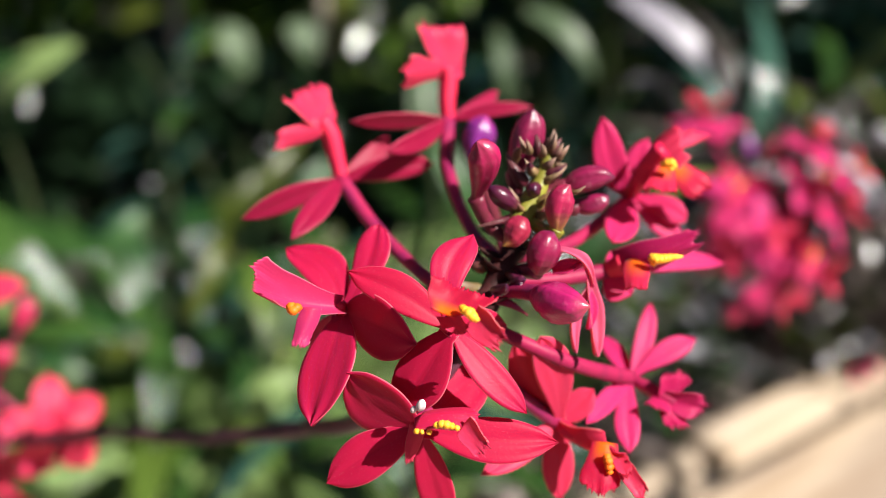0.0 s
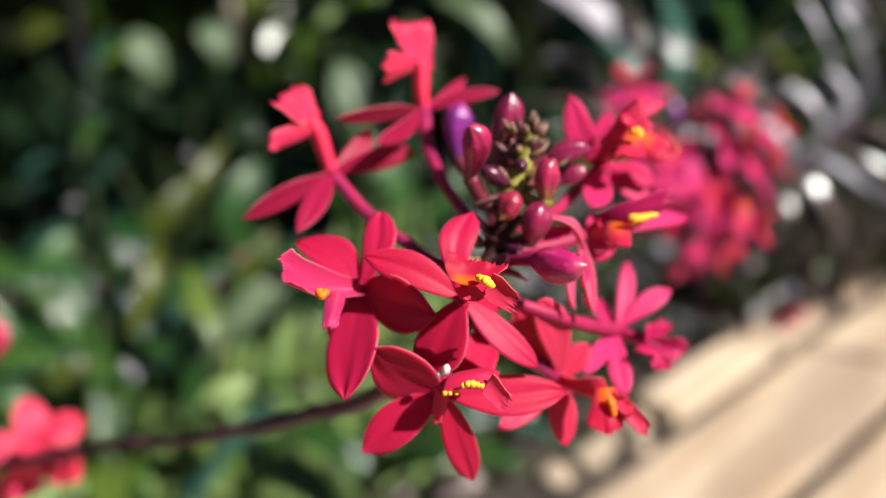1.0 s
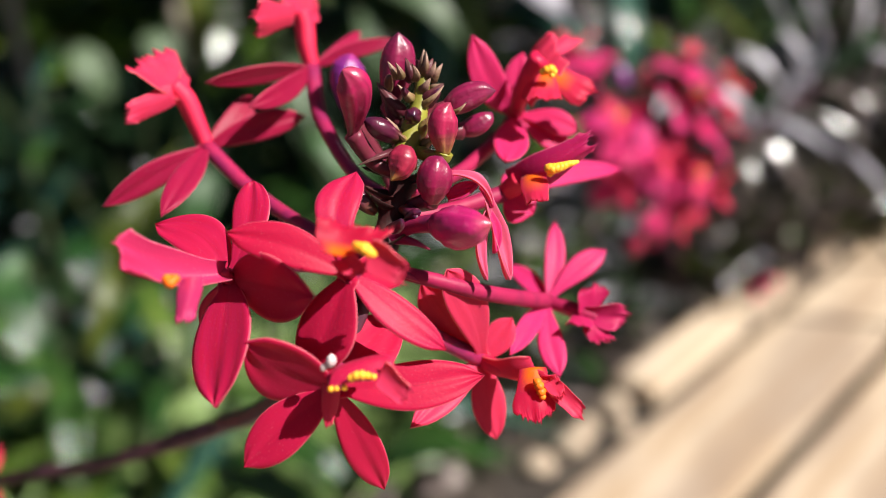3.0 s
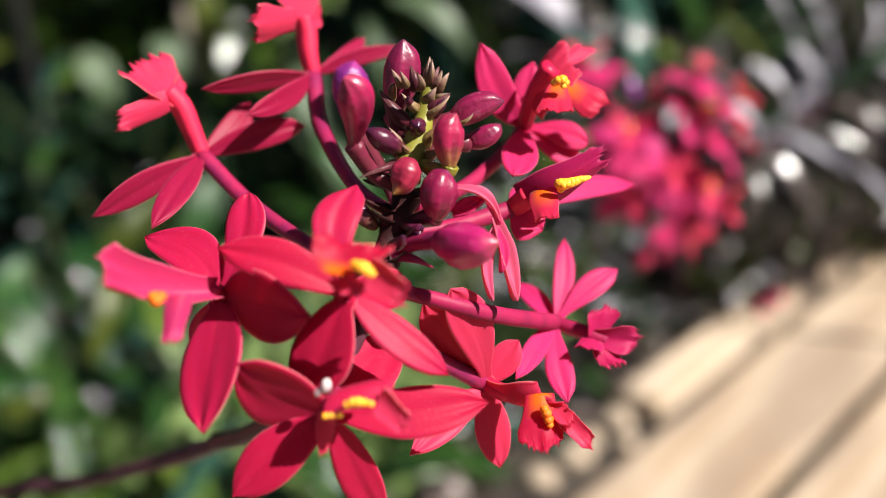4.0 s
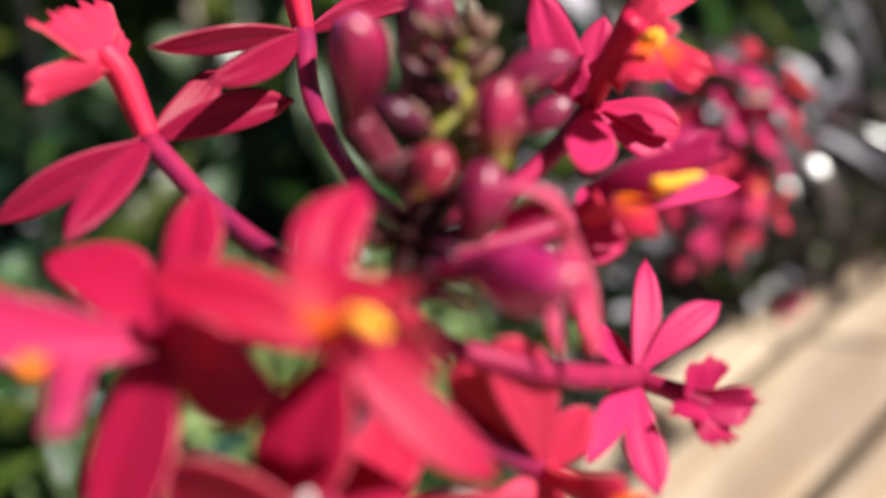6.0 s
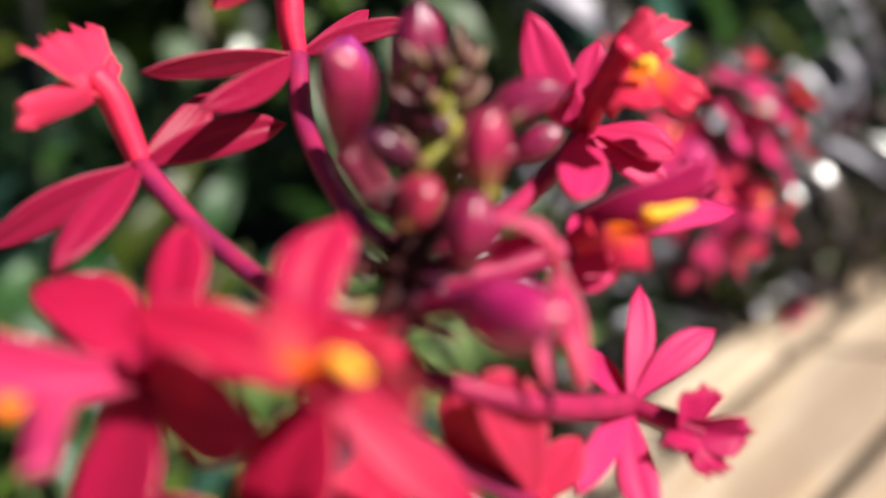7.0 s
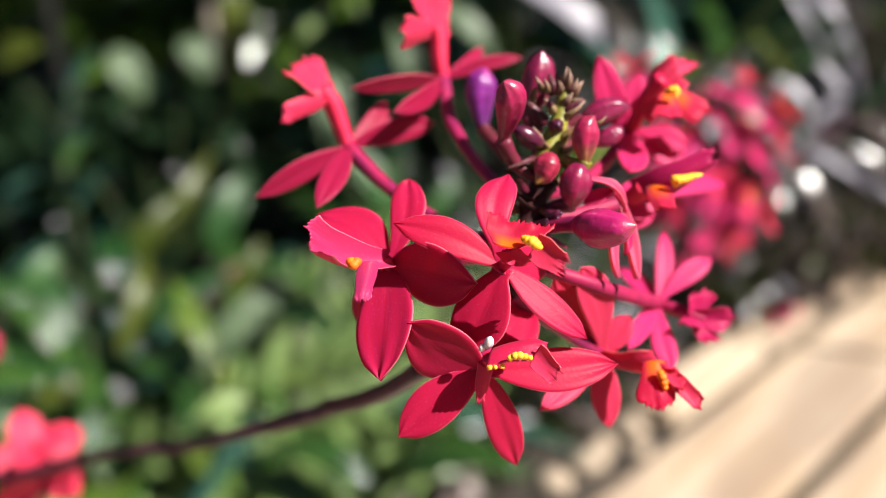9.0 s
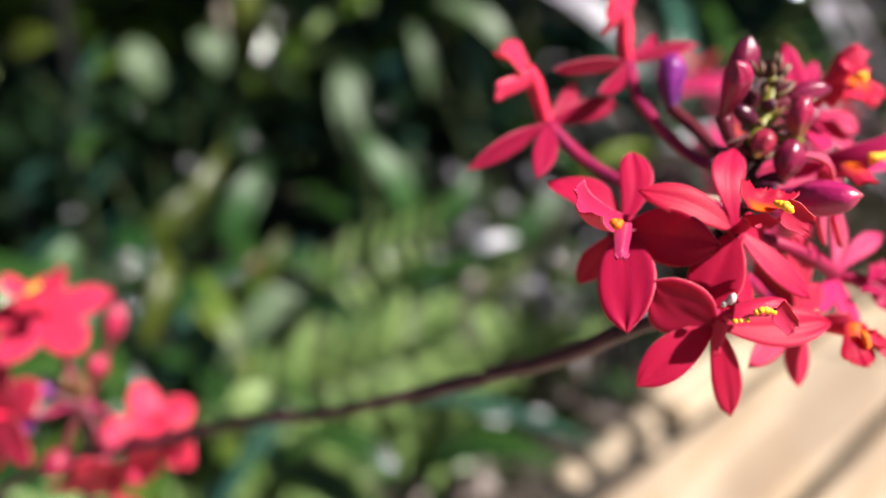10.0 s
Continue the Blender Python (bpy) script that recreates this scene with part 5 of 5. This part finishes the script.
def leafy_plant(foot, leaves, label):
    """A plant whose long-stalked leaves rise from one foot: (leaf base, way to its tip, width, material)."""
    ob = thing("leafy_plant", label, "plant", foot, group="long-stalked plants in the bed")
    foot = Vector(foot)
    for k, (at, way, width, mat) in enumerate(leaves):
        at, way = Vector(at), Vector(way)
        leaf = blade("leaf", mat, ob, base=at, tip=at + way, face=(0.35, -0.7, 0.6), width=width, bend=0.10, curl=-0.12, cup=0.25, thick=0.0012, profile=leaf_width if width > way.length * 0.32 else strap_width,
                     nu=14, nv=8, ruffle=0.03, sweep=0.05 * (-1) ** k, seed=400 + k)
        mid = foot.lerp(at, 0.6) + Vector((0, 0.03, 0.03))
        stalk = tube("stalk", [foot, mid, at, at + way * 0.06], lambda s: 0.0028 - 0.0014 * s, CANE, ob, "", 8, 5)
        for o in (leaf, stalk):
            o.matrix_parent_inverse = Matrix.Translation(-foot)
    return ob


leafy_plant((-0.36, 1.60, 0.0), [((-0.355, 1.500, 0.485), (0.043, -0.020, -0.081), 0.056, LEAF_SAGE), ((-0.182, 1.600, 0.414), (0.027, 0.0, 0.173), 0.046, LEAF_LIME),
                                 ((-0.531, 1.500, 0.484), (0.074, -0.020, 0.023), 0.052, LEAF_LIME), ((-0.244, 1.500, 0.490), (0.033, -0.020, -0.062), 0.056, LEAF_SAGE)], "tall plant with pale green and yellow-green leaves")
leafy_plant((-0.30, 1.24, 0.0), [((-0.319, 1.250, 0.212), (0.122, 0.080, 0.141), 0.028, LEAF_LIME), ((-0.205, 1.200, 0.227), (0.071, 0.060, 0.108), 0.046, LEAF_MID),
                                 ((-0.344, 1.150, 0.221), (0.118, 0.050, 0.107), 0.033, LEAF_LIME)], "plant with upright yellow-green strap leaves")
leafy_plant((0.02, 1.20, 0.0), [((-0.027, 1.350, 0.441), (0.037, -0.050, -0.181), 0.071, LEAF_SAGE), ((-0.007, 1.150, 0.372), (0.062, -0.030, -0.128), 0.043, LEAF_MID),
                                ((0.063, 1.050, 0.267), (0.062, 0.010, 0.079), 0.026, LEAF_MID), ((0.164, 1.150, 0.182), (0.113, 0.030, 0.095), 0.034, LEAF_MID)], "plant with a drooping grey-green leaf and fresh green ones")
leafy_plant((-0.14, 0.95, 0.0), [((-0.077, 0.930, 0.282), (-0.106, -0.070, -0.075), 0.035, LEAF_SAGE), ((-0.111, 1.000, 0.301), (-0.067, -0.040, -0.075), 0.024, LEAF_LIME),
                                 ((-0.183, 0.760, 0.181), (0.126, -0.020, -0.061), 0.024, LEAF_LIGHT), ((-0.196, 0.800, 0.193), (0.073, 0.0, 0.019), 0.023, LEAF_FERN),
                                 ((-0.190, 0.950, 0.185), (0.058, 0.010, 0.025), 0.027, LEAF_LIME), ((-0.213, 0.900, 0.139), (0.053, -0.020, -0.030), 0.033, LEAF_FERN)], "plant with arching pale green and yellowing strap leaves")
leafy_plant((-0.33, 1.02, 0.0), [((-0.260, 0.900, 0.229), (0.031, 0.060, 0.090), 0.027, LEAF_LIME), ((-0.372, 1.100, 0.286), (-0.064, -0.040, -0.074), 0.041, LEAF_MID),
                                 ((-0.372, 1.050, 0.271), (0.046, -0.050, -0.083), 0.032, LEAF_MID), ((-0.316, 0.800, 0.229), (0.045, 0.020, 0.016), 0.020, LEAF_LIME)], "plant with drooping fresh green leaves")
leafy_plant((-0.46, 1.00, 0.0), [((-0.487, 1.000, 0.445), (0.107, -0.040, 0.073), 0.046, LEAF_FERN), ((-0.439, 1.000, 0.287), (0.088, -0.040, -0.025), 0.028, LEAF_MID),
                                 ((-0.371, 0.780, 0.250), (0.056, -0.010, -0.018), 0.022, LEAF_MID)], "tall plant with broad grey-green leaves")

leafy_plant((0.24, 1.16, 0.0), [((0.208, 1.100, 0.563), (0.160, -0.040, -0.119), 0.041, LEAF_MAUVE), ((0.112, 1.200, 0.535), (0.093, -0.040, -0.072), 0.037, LEAF_SAGE), ((0.081, 1.300, 0.496), (0.021, -0.040, -0.096), 0.032, LEAF_SAGE)],
            "tall plant with drooping grey-mauve leaves")

# ---- far planting ----
def off_boards(x, y, z, gap=0.05):
    """Pushes a place back behind the boards' edge."""
    over = (Vector((x, y, 0)) - EDGE).dot(OUT) + gap
    p = Vector((x, y, z)) - (OUT * (over * 1.6) if over > 0 else Vector((0, 0, 0)))
    return tuple(p)


def leaf_cloud(name, label, n, place, size, mat, seed):
    """Very many small folded leaves in one mesh."""
    rnd = random.Random(seed)
    verts, faces, across = [], [], []
    for _ in range(n):
        p = Vector(place(rnd))
        way = Vector((rnd.gauss(0, 1), rnd.gauss(0, 1), rnd.gauss(0.2, 0.7))).normalized()
        side = way.orthogonal().normalized()
        side = Matrix.Rotation(rnd.random() * 6.3, 3, way) @ side
        up = way.cross(side)
        s = size * (0.6 + 0.8 * rnd.random())
        k = len(verts)
        verts += [p, p + way * s * 0.45 + side * s * 0.17 + up * s * 0.05, p + way * s, p + way * s * 0.45 - side * s * 0.17 + up * s * 0.05, p + way * s * 0.5]
        across += [0.5, 1, 0.5, -1, 0]
        faces += [(k, k + 4, k + 1), (k + 1, k + 4, k + 2), (k, k + 3, k + 4), (k + 3, k + 2, k + 4)]
    ob = mesh_object(name, verts, faces, mat, attrs={"across": across})
    return tagged(ob, label, "hedge", kind="stuff")


# shade and sun put into leaf colours: dark hedge body, lighter front leaves
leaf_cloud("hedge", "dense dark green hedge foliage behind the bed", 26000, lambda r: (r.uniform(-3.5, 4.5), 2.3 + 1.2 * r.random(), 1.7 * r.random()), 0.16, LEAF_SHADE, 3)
leaf_cloud("hedge", "yellow-green leaves at the front of the hedge, coloured lighter as if sunlit", 620, lambda r: (r.uniform(-1.9, 0.6), r.uniform(1.9, 2.3), 0.35 + 0.75 * r.random()), 0.19, LEAF_LIGHT, 13)
leaf_cloud("hedge", "pale grey-green leaves among the hedge", 200, lambda r: (r.uniform(-1.9, 1.9), r.uniform(1.9, 2.3), 0.1 + 0.8 * r.random()), 0.08, LEAF_FERN, 14)
# these near-black leaves fill in for shaded gaps between the plants
leaf_cloud("undergrowth", "low dense undergrowth of small green leaves, coloured near-black for shade", 2200, lambda r: (r.uniform(-1.6, 0.25), r.uniform(0.95, 2.2), 0.14 * r.random()), 0.06, LEAF_SHADOW, 4)
leaf_cloud("undergrowth", "green leaves before the hedge, coloured near-black for the shade there", 900, lambda r: (r.uniform(-1.0, 0.1), r.uniform(1.66, 1.8), 0.02 + 0.36 * r.random()), 0.09, LEAF_SHADOW, 18)
leaf_cloud("leaf_litter", "pale dry leaf litter on the earth", 3500, lambda r: off_boards(r.uniform(-0.3, 1.6), r.uniform(0.8, 1.9), 0.03 * r.random()), 0.085, LITTER, 6)


leaf_cloud("undergrowth", "low olive green weeds beside the boards", 900, lambda r: off_boards(r.uniform(0.0, 1.6), r.uniform(0.85, 1.9), 0.02 + 0.07 * r.random(), 0.03), 0.08, LEAF, 8)
leaf_cloud("undergrowth", "low grey-mauve leaves beside the boards", 380, lambda r: off_boards(r.uniform(0.1, 1.7), r.uniform(0.95, 2.0), 0.02 + 0.09 * r.random(), 0.06), 0.09, LEAF_MAUVE, 9)
leaf_cloud("undergrowth", "low dark purplish leaves along the boards", 800, lambda r: off_boards(r.uniform(0.1, 1.7), r.uniform(0.85, 1.9), 0.035 + 0.04 * r.random(), 0.012), 0.06, LEAF_DARK, 10)


def overhang(r):
    """A place among the leaves that lean over the far part of the boards."""
    a = r.uniform(0.42, 1.7)
    p = EDGE + ALONG * a + OUT * r.uniform(-0.14, min(0.26, 0.30 * (a - 0.42)))
    return p.x, p.y, 0.04 + 0.08 * r.random()


leaf_cloud("undergrowth", "dark brownish leaves leaning over the boards", 1300, overhang, 0.075, LEAF_DARK, 16)
leaf_cloud("undergrowth", "olive green leaves leaning over the boards", 300, overhang, 0.075, LEAF_LIME, 17)
leaf_cloud("undergrowth", "low pale green leaves in front of the canes", 650, lambda r: off_boards(r.uniform(-0.65, 0.30), r.uniform(0.72, 1.0), 0.02 + 0.13 * r.random(), 0.05), 0.075, LEAF_FERN, 15)


# ---- an unseen tree added beside the bed, so that its crown shades the hedge ----
def tree(x, y, height, spread, label, seed):
    rnd = random.Random(seed)
    ob = thing("tree", label, "tree", (x, y, 0))
    tube("trunk", [(x, y, 0), (x - 0.05, y, height * 0.4), (x - 0.2, y + 0.05, height * 0.75), (x - 0.5, y + 0.1, height)], lambda s: 0.10 - 0.07 * s, DRY, ob, "", 12, 6, wobble=0.1).matrix_parent_inverse = Matrix.Translation(-ob.location)
    limbs = []
    for k in range(9):
        a = k * 2.4
        start = Vector((x - 0.15, y + 0.03, height * (0.62 + 0.035 * k)))
        end = start + Vector((math.cos(a) * spread[0] - 0.1, math.sin(a) * spread[1], 0.25 + 0.4 * rnd.random()))
        mid = start.lerp(end, 0.5) + Vector((0, 0, 0.15))
        tube("limb", [start, mid, end], lambda s: 0.035 - 0.028 * s, DRY, ob, "", 8, 5).matrix_parent_inverse = Matrix.Translation(-ob.location)
        limbs.append((start, mid, end))
    verts, faces, across = [], [], []
    for _ in range(2300):
        a, m, b = rnd.choice(limbs)
        s = rnd.uniform(0.3, 1.1)
        p = a.lerp(m, min(1, s * 2)).lerp(m.lerp(b, max(0, s * 2 - 1)), 0.5 if s < 0.5 else 1.0) + Vector((rnd.gauss(0, 0.16), rnd.gauss(0, 0.16), rnd.gauss(0, 0.12)))
        way = Vector((rnd.gauss(0, 1), rnd.gauss(0, 1), rnd.gauss(-0.3, 0.5))).normalized()
        side = way.orthogonal().normalized()
        z = 0.13 * (0.7 + 0.6 * rnd.random())
        k = len(verts)
        verts += [p, p + way * z * 0.45 + side * z * 0.2, p + way * z, p + way * z * 0.45 - side * z * 0.2, p + way * z * 0.5 + Vector((0, 0, z * 0.05))]
        across += [0.5, 1, 0.5, -1, 0]
        faces += [(k, k + 4, k + 1), (k + 1, k + 4, k + 2), (k, k + 3, k + 4), (k + 3, k + 2, k + 4)]
    mesh_object("crown", verts, faces, LEAF, ob, "open crown of small green leaves", {"across": across}).matrix_parent_inverse = Matrix.Translation(-ob.location)


tree(2.2, 0.95, 3.0, (1.1, 0.8), "unseen small tree added to shade the hedge, with an open leafy crown", 21)

# a fallen petal on the boards, a pinkish young leaf in the bed
fallen = blade("fallen_petal", PINK, None, "fallen pink orchid petal lying on the boards", base=(0.590, 1.150, 0.0365), tip=(0.640, 1.180, 0.046), face=(0, 0, 1), width=0.028, bend=0.12, curl=0.1)
tagged(fallen, "", "petal")
young = blade("young_leaf", YOUNG, None, "small pale pink young leaf of the strap-leaved plant", base=(-0.150, 0.995, 0.258), tip=(-0.137, 0.990, 0.284), face=(0.3, -1, 0.5), width=0.024, bend=0.05)
tagged(young, "", "leaf")

# single pale leaves: dry litter, and near-white ones that stand in for glints
for at, size, name, label in (((0.112, 1.00, 0.264), 0.05, "dry_leaf", "pale leaf in the fern, standing in for a glint"), ((-0.050, 0.95, 0.262), 0.026, "dry_leaf", "small pale leaf in the fern, standing in for a glint"),
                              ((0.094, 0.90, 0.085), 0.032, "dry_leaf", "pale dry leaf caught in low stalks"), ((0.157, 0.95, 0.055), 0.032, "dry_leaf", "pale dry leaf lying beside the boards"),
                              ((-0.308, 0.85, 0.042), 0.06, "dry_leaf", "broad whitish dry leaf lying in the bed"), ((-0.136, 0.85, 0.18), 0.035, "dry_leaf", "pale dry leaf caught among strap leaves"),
                              ((-0.232, 1.500, 0.300), 0.020, "dry_leaf", "tiny pale leaf added among the stalks as a glint"), ((-0.292, 1.450, 0.292), 0.016, "dry_leaf", "tiny pale leaf added among the stalks as a glint"), ((-0.046, 1.020, 0.237), 0.018, "dry_leaf", "tiny pale leaf added among the stalks as a glint"), ((-0.437, 1.300, 0.266), 0.018, "dry_leaf", "tiny pale leaf added among the stalks as a glint"), 
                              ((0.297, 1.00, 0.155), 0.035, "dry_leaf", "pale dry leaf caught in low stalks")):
    ob = new(name, LEAVES[LEAF_PALE_SHEEN][2])
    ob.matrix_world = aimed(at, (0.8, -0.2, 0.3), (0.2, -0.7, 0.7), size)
    tagged(ob, label, "leaf")
